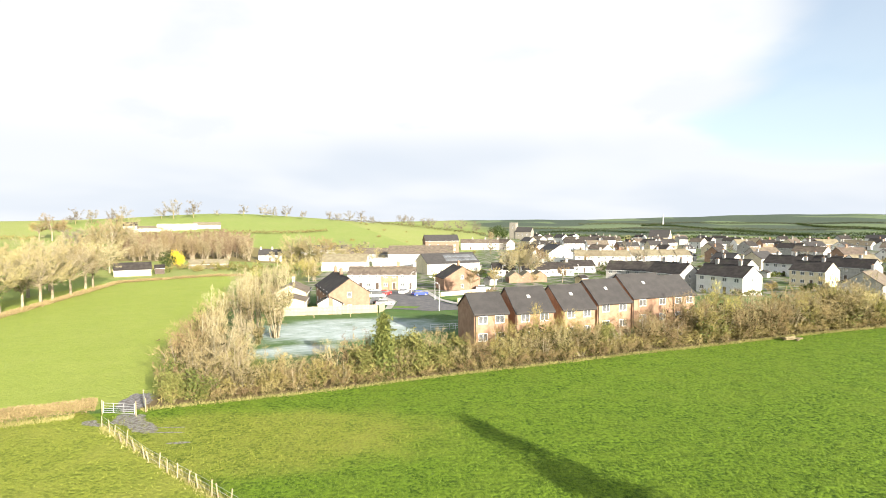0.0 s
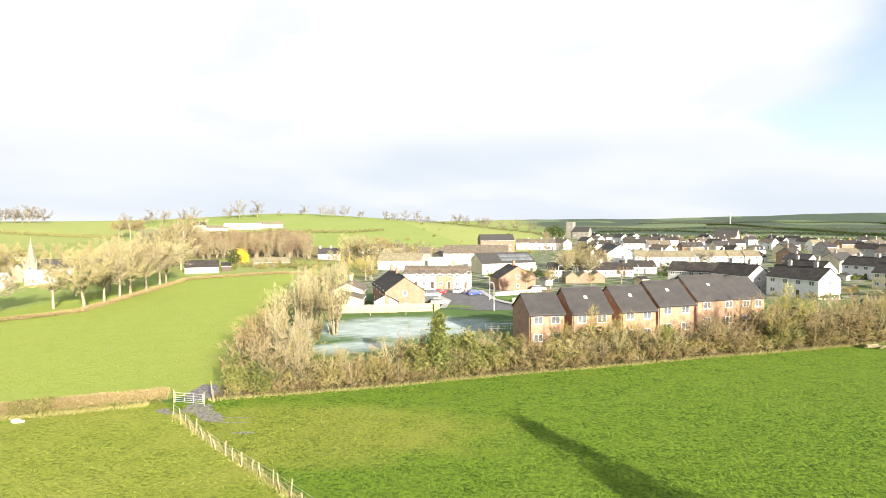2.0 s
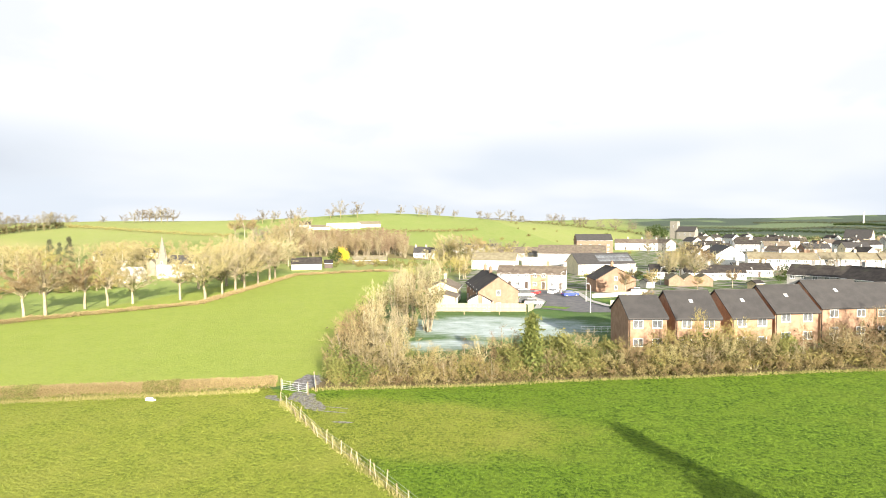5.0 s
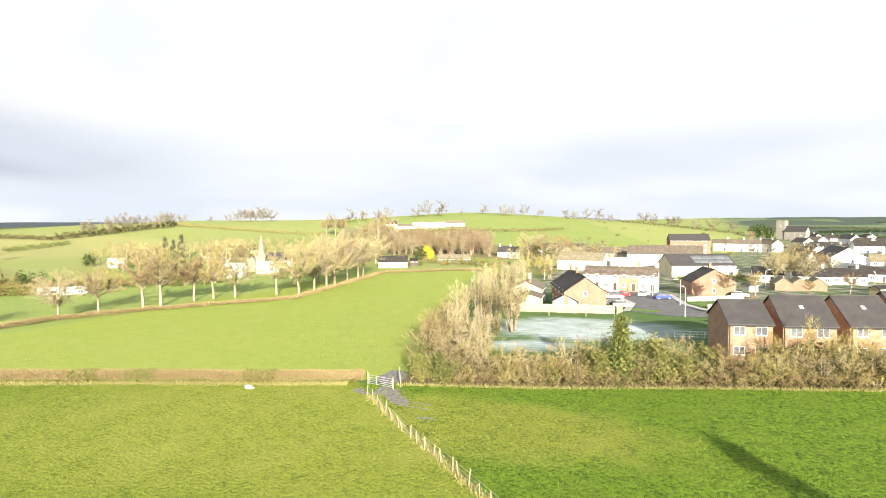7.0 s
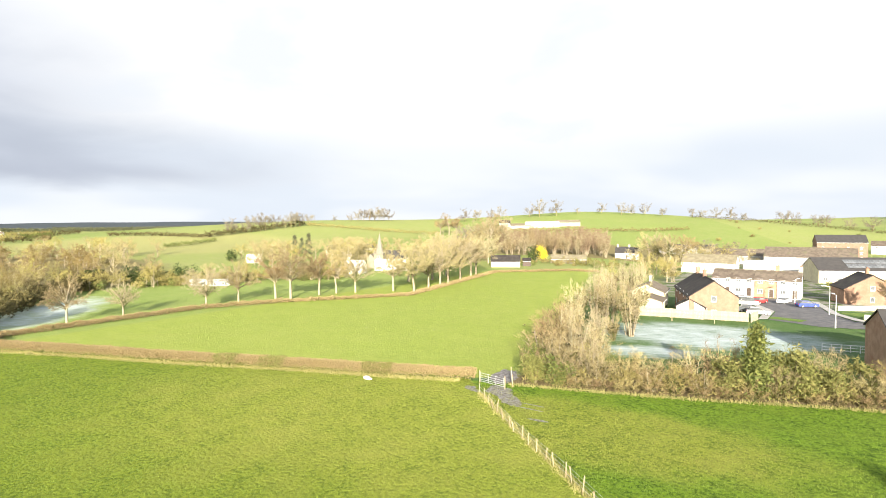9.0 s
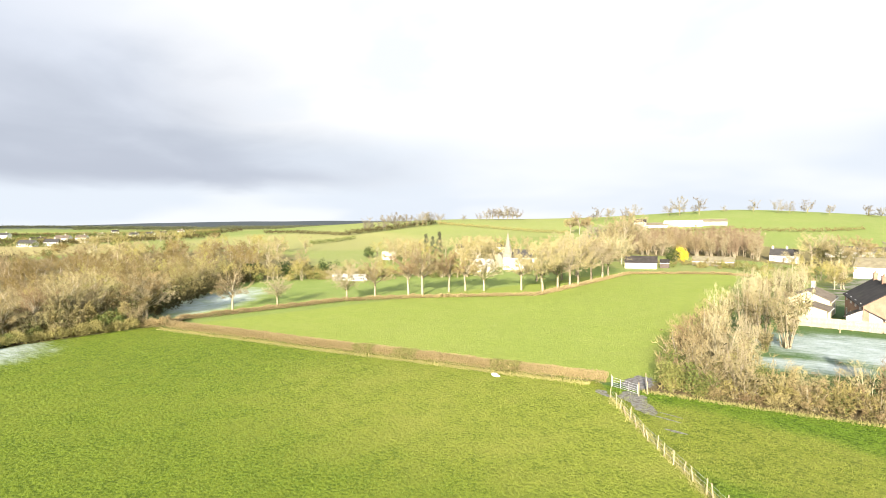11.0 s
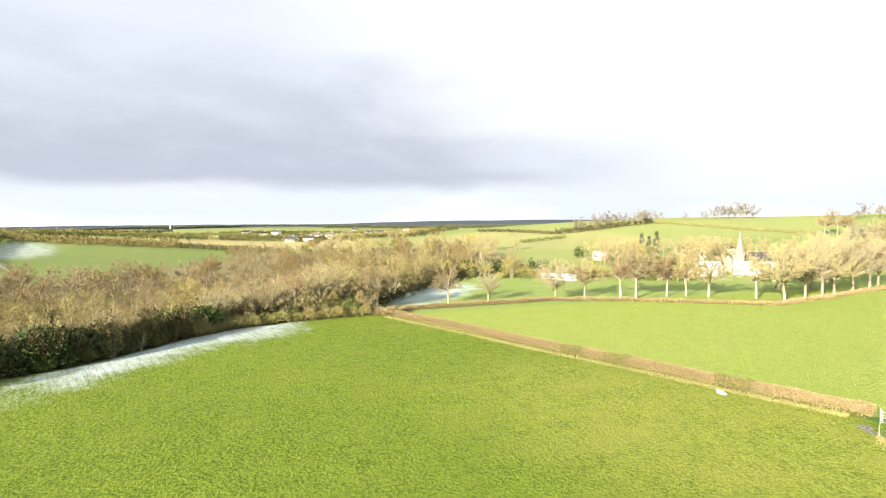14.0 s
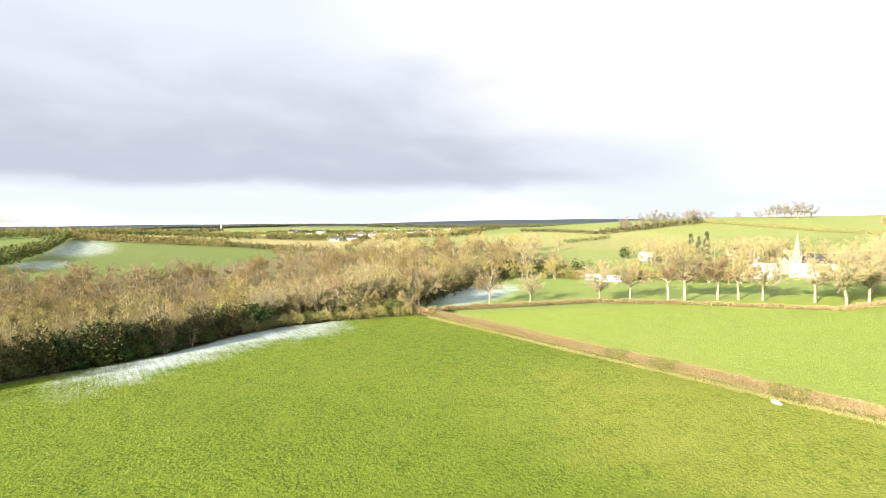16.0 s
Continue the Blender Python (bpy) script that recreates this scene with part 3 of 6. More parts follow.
def twigs(rng, tips, count, length, width, up=0.45, wild=0.5):
    """Thin tapering strands round the limb tips."""
    base = np.array([t[0] for t in tips])
    aim = np.array([t[1] for t in tips])
    k = rng.integers(0, len(base), count)
    d = aim[k] + rng.normal(0, wild, (count, 3))
    d[:, 2] += up
    d /= np.linalg.norm(d, axis=1, keepdims=True)
    p = base[k] + rng.normal(0, length * 0.22, (count, 3))
    ln = length * rng.uniform(0.5, 1.3, (count, 1))
    side = np.cross(d, rng.normal(0, 1, (count, 3)))
    side /= np.linalg.norm(side, axis=1, keepdims=True) + 1e-9
    w = side * width * rng.uniform(0.6, 1.4, (count, 1))
    return np.stack([p - w / 2, p + w / 2, p + d * ln], 1)


def leaves(rng, centres, count, size, spread_by):
    """Loose leaf triangles round given centres."""
    c = centres[rng.integers(0, len(centres), count)] + rng.normal(0, spread_by, (count, 3))
    a, b = rng.normal(0, size, (count, 3)), rng.normal(0, size, (count, 3))
    return np.stack([c, c + a, c + b], 1)


def tree_kind(seed, height, width, fork, limbs, twig_n, twig_len, twig_w, bark, twig_mat, trunk_r=0.2, stems=1, low=-0.4, thick=0.02, ivy=0, core=0, up=0.2):
    """The meshes of one kind of bare tree or bush: limbs that fan out to an uneven dome, twigs, maybe ivy and inner
    growth coloured dark as shade.
    fork: where the crown starts, as a share of the height; low: how far under its middle the crown reaches."""
    rng = np.random.default_rng(seed)
    segs, tips = [], []
    lumps = rng.normal(0, 1, (9, 3))
    lumps /= np.linalg.norm(lumps, axis=1, keepdims=True)
    middle = np.array([0, 0, height * (1 + fork) / 2])
    axes = np.array([width / 2, width / 2, height * (1 - fork) / 2])
    top = np.array([rng.normal(0, 0.03), rng.normal(0, 0.03), 0.78]) * height
    if stems == 1:
        path = [np.zeros(3), np.array([0, 0, height * fork * 0.5]), np.array([0, 0, height * fork]) + rng.normal(0, 0.1, 3), top * 0.75 + rng.normal(0, 0.12, 3), top]
        radii = [trunk_r * 1.15, trunk_r, trunk_r * 0.85, trunk_r * 0.45, 0.02]
        segs += list(zip(path, path[1:], radii, radii[1:]))
    for k in range(limbs):
        a = 2 * math.pi * (k + rng.uniform(-0.4, 0.4)) * 0.382
        e = rng.uniform(low, 1.0)
        way = np.array([math.cos(a) * math.sqrt(1 - e * e), math.sin(a) * math.sqrt(1 - e * e), e])
        end = middle + way * axes * (0.66 + 0.34 * max(0.0, float((lumps @ way).max())) ** 6) * rng.uniform(0.88, 1.05)
        if stems == 1:
            h = height * fork * rng.uniform(0.85, 1.2) + (end[2] - height * fork) * rng.uniform(0.15, 0.4)
            start, r = np.array([0, 0, max(h, height * fork * 0.8)]), trunk_r * rng.uniform(0.32, 0.55)
        else:
            start, r = np.array([math.cos(a), math.sin(a), 0.0]) * width * rng.uniform(0.02, 0.12), trunk_r * rng.uniform(0.4, 0.7)
        bend = start + (end - start) * np.array([0.34, 0.34, 0.5]) + rng.normal(0, width * 0.03, 3)
        us = np.linspace(0, 1, 6)
        pts = [start * (1 - u) ** 2 + 2 * u * (1 - u) * bend + u * u * end + rng.normal(0, width * 0.012, 3) * u for u in us]
        for q in range(5):
            segs.append((pts[q], pts[q + 1], r * (1 - 0.8 * us[q]), r * (1 - 0.8 * us[q + 1])))
            d = pts[q + 1] - pts[q]
            d = d / (np.linalg.norm(d) + 1e-6)
            if q > 1:
                tips.append((pts[q + 1], d))
            if q > 0:
                for _ in range(2):
                    out = d + rng.normal(0, 0.55, 3) + way * 0.25
                    out[2] += 0.15
                    out /= np.linalg.norm(out)
                    ln = width * rng.uniform(0.10, 0.2) * (1.15 - us[q] * 0.5)
                    m = pts[q + 1] + out * ln * 0.5 + rng.normal(0, ln * 0.06, 3)
                    t = m + (out + rng.normal(0, 0.25, 3)) * ln * 0.5
                    rb = r * (1 - 0.8 * us[q + 1]) * 0.6
                    segs += [(pts[q + 1], m, rb, rb * 0.7), (m, t, rb * 0.7, rb * 0.35)]
                    tips += [(m, out), (t, out), (t, out)]
    wood = tube_mesh("trunk", segs, M[bark], thick)
    crown = strands("crown", twigs(rng, tips, twig_n, twig_len, twig_w, up), M[twig_mat])
    green = None
    if ivy:
        body = np.array([(p + q) / 2 for p, q, a, b in segs if a > trunk_r * 0.25 and p[2] < height * 0.65])
        green = strands("ivy", leaves(rng, body, ivy, 0.14, 0.26), M["leaf_ivy"])
    # dark scraps low in the crown, for the shade inside it
    inner = None
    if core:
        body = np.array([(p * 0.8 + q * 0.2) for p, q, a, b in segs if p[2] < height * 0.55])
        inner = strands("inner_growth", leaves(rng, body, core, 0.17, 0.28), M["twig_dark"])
    return wood, crown, green, inner


def bush_kind(seed, height, width, count, mat, size=0.11, core=0.5):
    """An evergreen bush of leaf clumps on an uneven dome, with a few stems."""
    rng = np.random.default_rng(seed)
    n = 60
    u = rng.normal(0, 1, (n, 3))
    u /= np.linalg.norm(u, axis=1, keepdims=True)
    c = u * rng.uniform(core, 1.0, (n, 1)) * np.array([width / 2, width / 2, height / 2]) + np.array([0, 0, height * 0.52])
    c[:, 2] = np.maximum(c[:, 2], height * 0.06)
    segs = [(np.array([0, 0, 0.0]), q * 0.9, 0.07, 0.02) for q in c[:10]]
    return tube_mesh("trunk", segs, M["bark_dark"], 0.0), strands("crown", leaves(rng, c, count, size, width * 0.085), M[mat]), None, None


def conifer_kind(seed, height, width, count, mat):
    rng = np.random.default_rng(seed)
    h = rng.uniform(0.04, 1.0, 140)
    a = rng.uniform(0, 2 * math.pi, 140)
    r = (1 - h) ** 0.8 * width / 2 * rng.uniform(0.45, 1.05, 140)
    c = np.stack([r * np.cos(a), r * np.sin(a), h * height], 1)
    segs = [(np.zeros(3), np.array([0, 0, height * 0.96]), 0.16, 0.02)] + [(np.array([0, 0, q[2] + 0.2]), q, 0.04, 0.01) for q in c[:40]]
    return tube_mesh("trunk", segs, M["bark_dark"], 0.0), strands("crown", leaves(rng, c, count, 0.13 + height * 0.008, 0.2 + height * 0.02), M[mat]), None, None


def plant(kind, name, label, category, x, y, scale=1.0, turn=0.0, group="", stretch=1.0, sink=0.05):
    ob = thing(name, pose(x, y, gz(x, y) - sink, 0, 0, turn), label, category, group)
    ob.scale = (scale * stretch, scale * stretch, scale)
    wood, crown, green, inner = kind
    part("trunk", wood, ob)
    part("crown", crown, ob)
    if green:
        tagged(part("ivy", green, ob, None, "dark green ivy on the trunk"), kind="stuff")
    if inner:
        tagged(part("inner_growth", inner, ob, None, "tangled inner twigs, coloured dark for the shade inside"), kind="stuff")
    return ob


def thicket(name, label, category, spots, broad=1.25):
    """Woods too far off to tell their trees apart: one object. spots: kind, x, y, size, turn."""
    tri, slot, mats = [], [], []
    for kind, x, y, size, turn in spots:
        c, s = math.cos(turn) * size * broad, math.sin(turn) * size * broad
        m = np.array([[c, s, 0], [-s, c, 0], [0, 0, size]])
        for me in kind:
            if me is None:
                continue
            co = np.empty(len(me.vertices) * 3)
            me.vertices.foreach_get("co", co)
            me.calc_loop_triangles()
            ix = np.empty(len(me.loop_triangles) * 3, np.int32)
            me.loop_triangles.foreach_get("vertices", ix)
            if me.materials[0] not in mats:
                mats.append(me.materials[0])
            tri.append((co.reshape(-1, 3) @ m + (x, y, gz(x, y) - 0.1))[ix].reshape(-1, 3, 3))
            slot.append(np.full(len(tri[-1]), mats.index(me.materials[0]), np.int32))
    me = strands(name, np.concatenate(tri), mats[0])
    for m in mats[1:]:
        me.materials.append(m)
    me.polygons.foreach_set("material_index", np.concatenate(slot))
    me.update()
    return tagged(new(name, me), label, category, kind="stuff")


K = {}
# overgrown hedge: many-stemmed thorn and hazel
for i in range(6):
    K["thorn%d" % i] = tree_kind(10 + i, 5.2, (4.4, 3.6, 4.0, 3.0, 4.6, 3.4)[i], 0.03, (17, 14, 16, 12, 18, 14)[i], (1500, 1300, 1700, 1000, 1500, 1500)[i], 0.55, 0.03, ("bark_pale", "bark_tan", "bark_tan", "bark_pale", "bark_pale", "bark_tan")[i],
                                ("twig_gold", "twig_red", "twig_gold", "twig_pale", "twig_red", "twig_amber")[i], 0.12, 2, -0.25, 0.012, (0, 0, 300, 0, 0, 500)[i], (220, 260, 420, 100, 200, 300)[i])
for i in range(3):
    K["birch%d" % i] = tree_kind(20 + i, 9.5, (4.6, 4.2, 5.4)[i], 0.05, (12, 10, 14)[i], (1700, 1500, 2000)[i], 0.6, 0.026, "bark_pale", ("twig_gold", "twig_pale", "twig_pale")[i], 0.15, 2, 0.1, 0.014, (0, 600, 0)[i], (200, 250, 150)[i], 0.45)
K["holly"] = bush_kind(30, 4.2, 3.0, 2600, "leaf_olive")
K["ivybush"] = bush_kind(31, 3.4, 3.0, 2200, "leaf_ivy")
K["bramble"] = tree_kind(32, 2.0, 3.4, 0.03, 14, 1300, 0.42, 0.028, "bark_tan", "twig_red", 0.05, 2, -0.3, 0.008, 0, 160)
K["cypress"] = conifer_kind(33, 7.4, 3.0, 4200, "leaf_ivy")
K["tall_fir"] = conifer_kind(26, 12.5, 8.0, 2500, "leaf_dark")
K["spruce"] = conifer_kind(34, 14.0, 7.0, 3600, "leaf_far")
K["laurel"] = bush_kind(35, 3.6, 4.2, 1800, "leaf_dark", 0.16)
K["goldbush"] = bush_kind(36, 9.0, 8.0, 1600, "leaf_gold", 0.35)
K["gorse"] = bush_kind(37, 2.4, 2.6, 800, "leaf_gold", 0.12)
# field trees
for i in range(4):
    K["oak%d" % i] = tree_kind(40 + i, 12.0, (9.5, 10.5, 9.0, 8.5)[i], (0.26, 0.22, 0.25, 0.3)[i], (20, 22, 18, 17)[i], 6500, 0.62, 0.042, "bark_pale", ("twig_gold", "twig_pale", "twig_gold", "twig_red")[i], 0.25, 1, -0.6, 0.018, (0, 700, 500, 0)[i], 120)
# woodland
for i in range(6):
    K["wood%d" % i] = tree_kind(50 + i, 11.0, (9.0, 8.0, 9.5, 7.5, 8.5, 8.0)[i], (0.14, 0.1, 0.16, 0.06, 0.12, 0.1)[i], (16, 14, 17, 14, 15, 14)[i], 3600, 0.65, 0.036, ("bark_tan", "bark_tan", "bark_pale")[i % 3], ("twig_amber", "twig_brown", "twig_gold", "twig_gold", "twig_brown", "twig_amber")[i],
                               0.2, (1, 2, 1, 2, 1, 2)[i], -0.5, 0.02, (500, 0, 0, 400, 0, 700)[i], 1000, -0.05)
for i in range(3):
    K["far%d" % i] = tree_kind(60 + i, 10.0, (9.0, 7.5, 9.5)[i], 0.14, 12, 2600, 0.8, 0.055, "bark_tan", ("twig_grey", "twig_grey", "twig_gold")[i], 0.22, 1, -0.7, 0.09)
for i in range(3):
    K["grove%d" % i] = tree_kind(65 + i, 10.0, (8.0, 8.5, 7.5)[i], 0.08, 8, 900, 0.9, 0.10, "bark_pale", ("twig_amber", "twig_gold", "twig_amber")[i], 0.2, 1, -0.7, 0.07, 0, 130, -0.1)
for i in range(3):
    K["coppice%d" % i] = tree_kind(75 + i, 10.0, (5.0, 5.5, 4.5)[i], 0.04, 8, 800, 1.0, 0.09, "bark_pale", ("twig_mauve", "twig_pale", "twig_gold")[i], 0.16, 2, 0.0, 0.06, 0, 30, 0.4)
K["darktree"] = bush_kind(38, 9.0, 8.0, 1100, "leaf_dark", 0.4)
K["darkscrub"] = bush_kind(39, 4.0, 5.0, 520, "leaf_ivy", 0.28)
K["tanscrub"] = bush_kind(29, 4.0, 5.0, 560, "twig_brown", 0.26)
K["goldscrub"] = bush_kind(28, 5.0, 6.0, 620, "twig_amber", 0.28)
K["scrub"] = tree_kind(70, 4.5, 4.0, 0.04, 7, 420, 0.9, 0.12, "bark_dark", "twig_brown", 0.1, 2, -0.2, 0.03, 0, 60)


# ---------------------------------------------------------------- hedges along lines
def hedge_line(name, a, b, height, width, per_metre, mat, label, seed, length=0.35, w=0.05, lump=0.15):
    """A clipped hedge: a dense wall of short twigs with an uneven top."""
    rng = np.random.default_rng(seed)
    a, b = np.array(a, float), np.array(b, float)
    run = np.linalg.norm(b - a)
    t = (b - a) / run
    n = np.array([-t[1], t[0]])
    count = int(run * per_metre)
    s = rng.uniform(0, run, count)
    wave = 1 + lump * np.sin(s * 0.9 + 1.3) * np.sin(s * 0.31) + lump * 0.6 * np.sin(s * 2.3)
    q = rng.uniform(-1, 1, count)
    h = height * wave * (0.12 + 0.88 * rng.uniform(0, 1, count) ** 0.6) * (1 - 0.25 * np.abs(q) ** 3)
    xy = a + t * s[:, None] + n * (q * width / 2 * wave)[:, None]
    base = np.column_stack([xy, ground(xy[:, 0], xy[:, 1]) + h - 0.1])
    d = rng.normal(0, 0.6, (count, 3))
    d[:, 2] += 0.5
    d[:, :2] += n * q[:, None] * 0.8
    d /= np.linalg.norm(d, axis=1, keepdims=True)
    side = np.cross(d, rng.normal(0, 1, (count, 3)))
    side /= np.linalg.norm(side, axis=1, keepdims=True)
    side *= w * rng.uniform(0.6, 1.5, (count, 1))
    tri = np.stack([base - side, base + side, base + d * length * rng.uniform(0.5, 1.4, (count, 1))], 1)
    ob = new(name, strands(name, tri, M[mat]))
    return tagged(ob, label, "hedge", kind="stuff")


# ---------------------------------------------------------------- houses
WINDOWS = {}


def window_meshes(w, h):
    """Frame and pane of a window, shared by all of its size; origin in its middle, facing -y."""
    key = (round(w, 2), round(h, 2))
    if key not in WINDOWS:
        t = 0.07
        xs = [-w / 2, -w / 2 + t, -0.035, 0.035, w / 2 - t, w / 2] if w > 0.9 else [-w / 2, -w / 2 + t, w / 2 - t, w / 2]
        zs = [-h / 2 - 0.06, -h / 2 + t, h / 2 - t, h / 2]
        bm = bmesh.new()
        grid = [[bm.verts.new((a, -0.05, c)) for c in zs] for a in xs]
        for i in range(len(xs) - 1):
            for j in range(3):
                if j != 1 or i % 2 == 0:
                    bm.faces.new((grid[i][j], grid[i + 1][j], grid[i + 1][j + 1], grid[i][j + 1]))
        drawn = bmesh.ops.extrude_face_region(bm, geom=bm.faces[:])
        for v in drawn["geom"]:
            if isinstance(v, bmesh.types.BMVert):
                v.co.y = 0.02
        bmesh.ops.recalc_face_normals(bm, faces=bm.faces[:])
        frame_mesh = bpy.data.meshes.new("window")
        bm.to_mesh(frame_mesh), bm.free()
        frame_mesh.materials.append(M["upvc"])
        p = Shape().box(-w / 2 + t, -0.018, -h / 2 + t, w / 2 - t, 0.0, h / 2 - t)
        WINDOWS[key] = frame_mesh, p.mesh("pane", M["glass"])
    return WINDOWS[key]


def put_window(parent, x, y, z, w, h, turn=0):
    f, p = window_meshes(w, h)
    win = part("window", f, parent, pose(x, y, z, 0, 0, turn))
    part("pane", p, win)
    return win


def put_door(parent, x, y, z, turn=0, mat="door", w=0.95, h=2.05):
    s = Shape().box(-w / 2, -0.05, 0, w / 2, 0.02, h)
    d = part("door", s.mesh("door", M[mat]), parent, pose(x, y, z, 0, 0, turn))
    part("door_frame", Shape().box(-w / 2 - 0.08, -0.07, 0, -w / 2 - 0.002, 0.02, h + 0.08).box(w / 2 + 0.002, -0.07, 0, w / 2 + 0.08, 0.02, h + 0.08)
         .box(-w / 2 - 0.002, -0.07, h + 0.002, w / 2 + 0.002, 0.02, h + 0.08).mesh("door_frame", M["upvc"]), d)


def chimney(parent, x, y, z, mat, h=1.3):
    s = Shape().box(-0.45, -0.3, -1.0, 0.45, 0.3, h - 0.18).box(-0.52, -0.37, h - 0.18, 0.52, 0.37, h)
    c = part("chimney", s.mesh("chimney", M[mat]), parent, pose(x, y, z))
    part("chimney_pot", Shape().tube((-0.2, 0, h), (-0.2, 0, h + 0.35), 0.13, 0.11, 8).mesh("chimney_pot", M["brick"]), c)
    part("chimney_pot", Shape().tube((0.2, 0, h), (0.2, 0, h + 0.35), 0.13, 0.11, 8).mesh("chimney_pot", M["brick"]), c)


def house(x, y, rot, w, d, eave, rise, wall, roof, label, front=3, back=0, storeys=2, chimneys=(), gable_win=0, doors=1, group="village houses",
          name="house", z=None, win=(1.3, 1.1), pipes=False, rooflights=0, solar=0):
    """A gabled house; x, y: middle of its front wall, which faces -y before it is turned by rot. The ridge runs along its width."""
    base = gz(x, y) if z is None else z
    ob = thing(name, pose(x, y, base, 0, 0, rot), label, "house", group)
    body = Shape().prism([(0, -1.5), (d, -1.5), (d, eave), (d / 2, eave + rise), (0, eave)], -w / 2, w / 2, axis="x")
    part("wall", body.mesh("wall", M[wall]), ob)
    over, thick = 0.35, 0.16
    k = rise / (d / 2)
    r = Shape()
    for s in (0, 1):
        e0 = (-over, eave - over * k + 0.02) if s == 0 else (d + over, eave - over * k + 0.02)
        top = (d / 2, eave + rise + 0.02)
        r.prism([e0, top, (top[0], top[1] + thick), (e0[0], e0[1] + thick)], -w / 2 - over * 0.5, w / 2 + over * 0.5, axis="x")
    rf = part("roof", r.mesh("roof", M[roof]), ob)
    part("ridge_tiles", Shape().box(-w / 2 - over * 0.5, d / 2 - 0.14, eave + rise + thick - 0.04, w / 2 + over * 0.5, d / 2 + 0.14, eave + rise + thick + 0.06).mesh("ridge_tiles", M[roof]), rf)
    part("gutter", Shape().box(-w / 2 - 0.1, -over - 0.1, eave - over * k - 0.08, w / 2 + 0.1, -over - 0.004, eave - over * k + 0.04).mesh("gutter", M["black" if pipes else "upvc"]), ob)
    if pipes:
        part("downpipe", Shape().tube((-w / 2 + 0.15, -0.08, 0), (-w / 2 + 0.15, -0.08, eave - 0.2), 0.05, 0.05, 6).mesh("downpipe", M["black"]), ob)
    for s in range(storeys):
        zc = 1.45 + s * 2.6 if storeys > 1 else min(1.45, eave * 0.55)
        for i in range(front):
            px = -w / 2 + w * (i + 0.5) / front
            if s == 0 and doors and i == front // 2 and front > 1:
                put_door(ob, px, 0, 0.05)
                continue
            put_window(ob, px, 0, zc, *win)
        for i in range(back):
            put_window(ob, -w / 2 + w * (i + 0.5) / back, d, zc, *win, 180)
        for i in range(gable_win):
            for g in (-1, 1):
                put_window(ob, g * w / 2, d * (i + 1) / (gable_win + 1), zc, 0.9, 1.1, 90 * g)
    for c in chimneys:
        chimney(ob, c, d / 2, eave + rise + 0.1, wall if wall.startswith("brick") else "render_grey")
    for i in range(rooflights):
        lx = -w / 2 + w * (i + 1) / (rooflights + 1)
        part("rooflight", Shape().box(-0.24, -0.3, 0.0, 0.24, 0.3, 0.05).mesh("rooflight", M["upvc"]), rf,
             pose(lx, d * 0.28, eave + rise * 0.56 + thick + 0.05, math.degrees(math.atan(k)), 0, 0))
    for i in range(solar):
        for row in (0.16, 0.33):
            part("solar_panel", Shape().box(-0.85, -1.15, 0.0, 0.85, 1.15, 0.06).mesh("solar_panel", M["glass"]), rf,
                 pose(w / 2 - 1.4 - 1.8 * i, d * row, eave + d * row * k + thick * 1.35, math.degrees(math.atan(k)), 0, 0), "grey glass solar panel")
    return ob


# ---------------------------------------------------------------- brick houses behind the hedge
def brick_row():
    lab = "new orange brick house with dark slate-grey roof behind the hedge"
    g = "row of new brick houses"
    for fx, fy, rot, w, d, eave, rise, lights, up in ((7.1, 80.1, 15, 5.3, 8.4, 5.0, 2.4, 0, 0), (13.8, 81.6, 15, 6.2, 8.6, 5.0, 3.1, 1, 0),
                                                  (21.6, 86.0, 20, 6.0, 8.6, 4.9, 3.2, 1, -0.2), (28.2, 89.2, 20, 6.6, 8.6, 5.0, 3.2, 1, 0.2),
                                                  (36.6, 94.6, 20, 8.6, 8.8, 5.1, 3.4, 1, 0.3), (43.6, 98.2, 20, 5.0, 8.0, 5.1, 3.0, 0, 0.1)):
        house(fx, fy, rot, w, d, eave, rise, "brick", "slate", lab, front=2, storeys=2, doors=0, group=g, name="brick_house", z=up, win=(1.4, 1.15), pipes=True, rooflights=lights, gable_win=0)


brick_row()


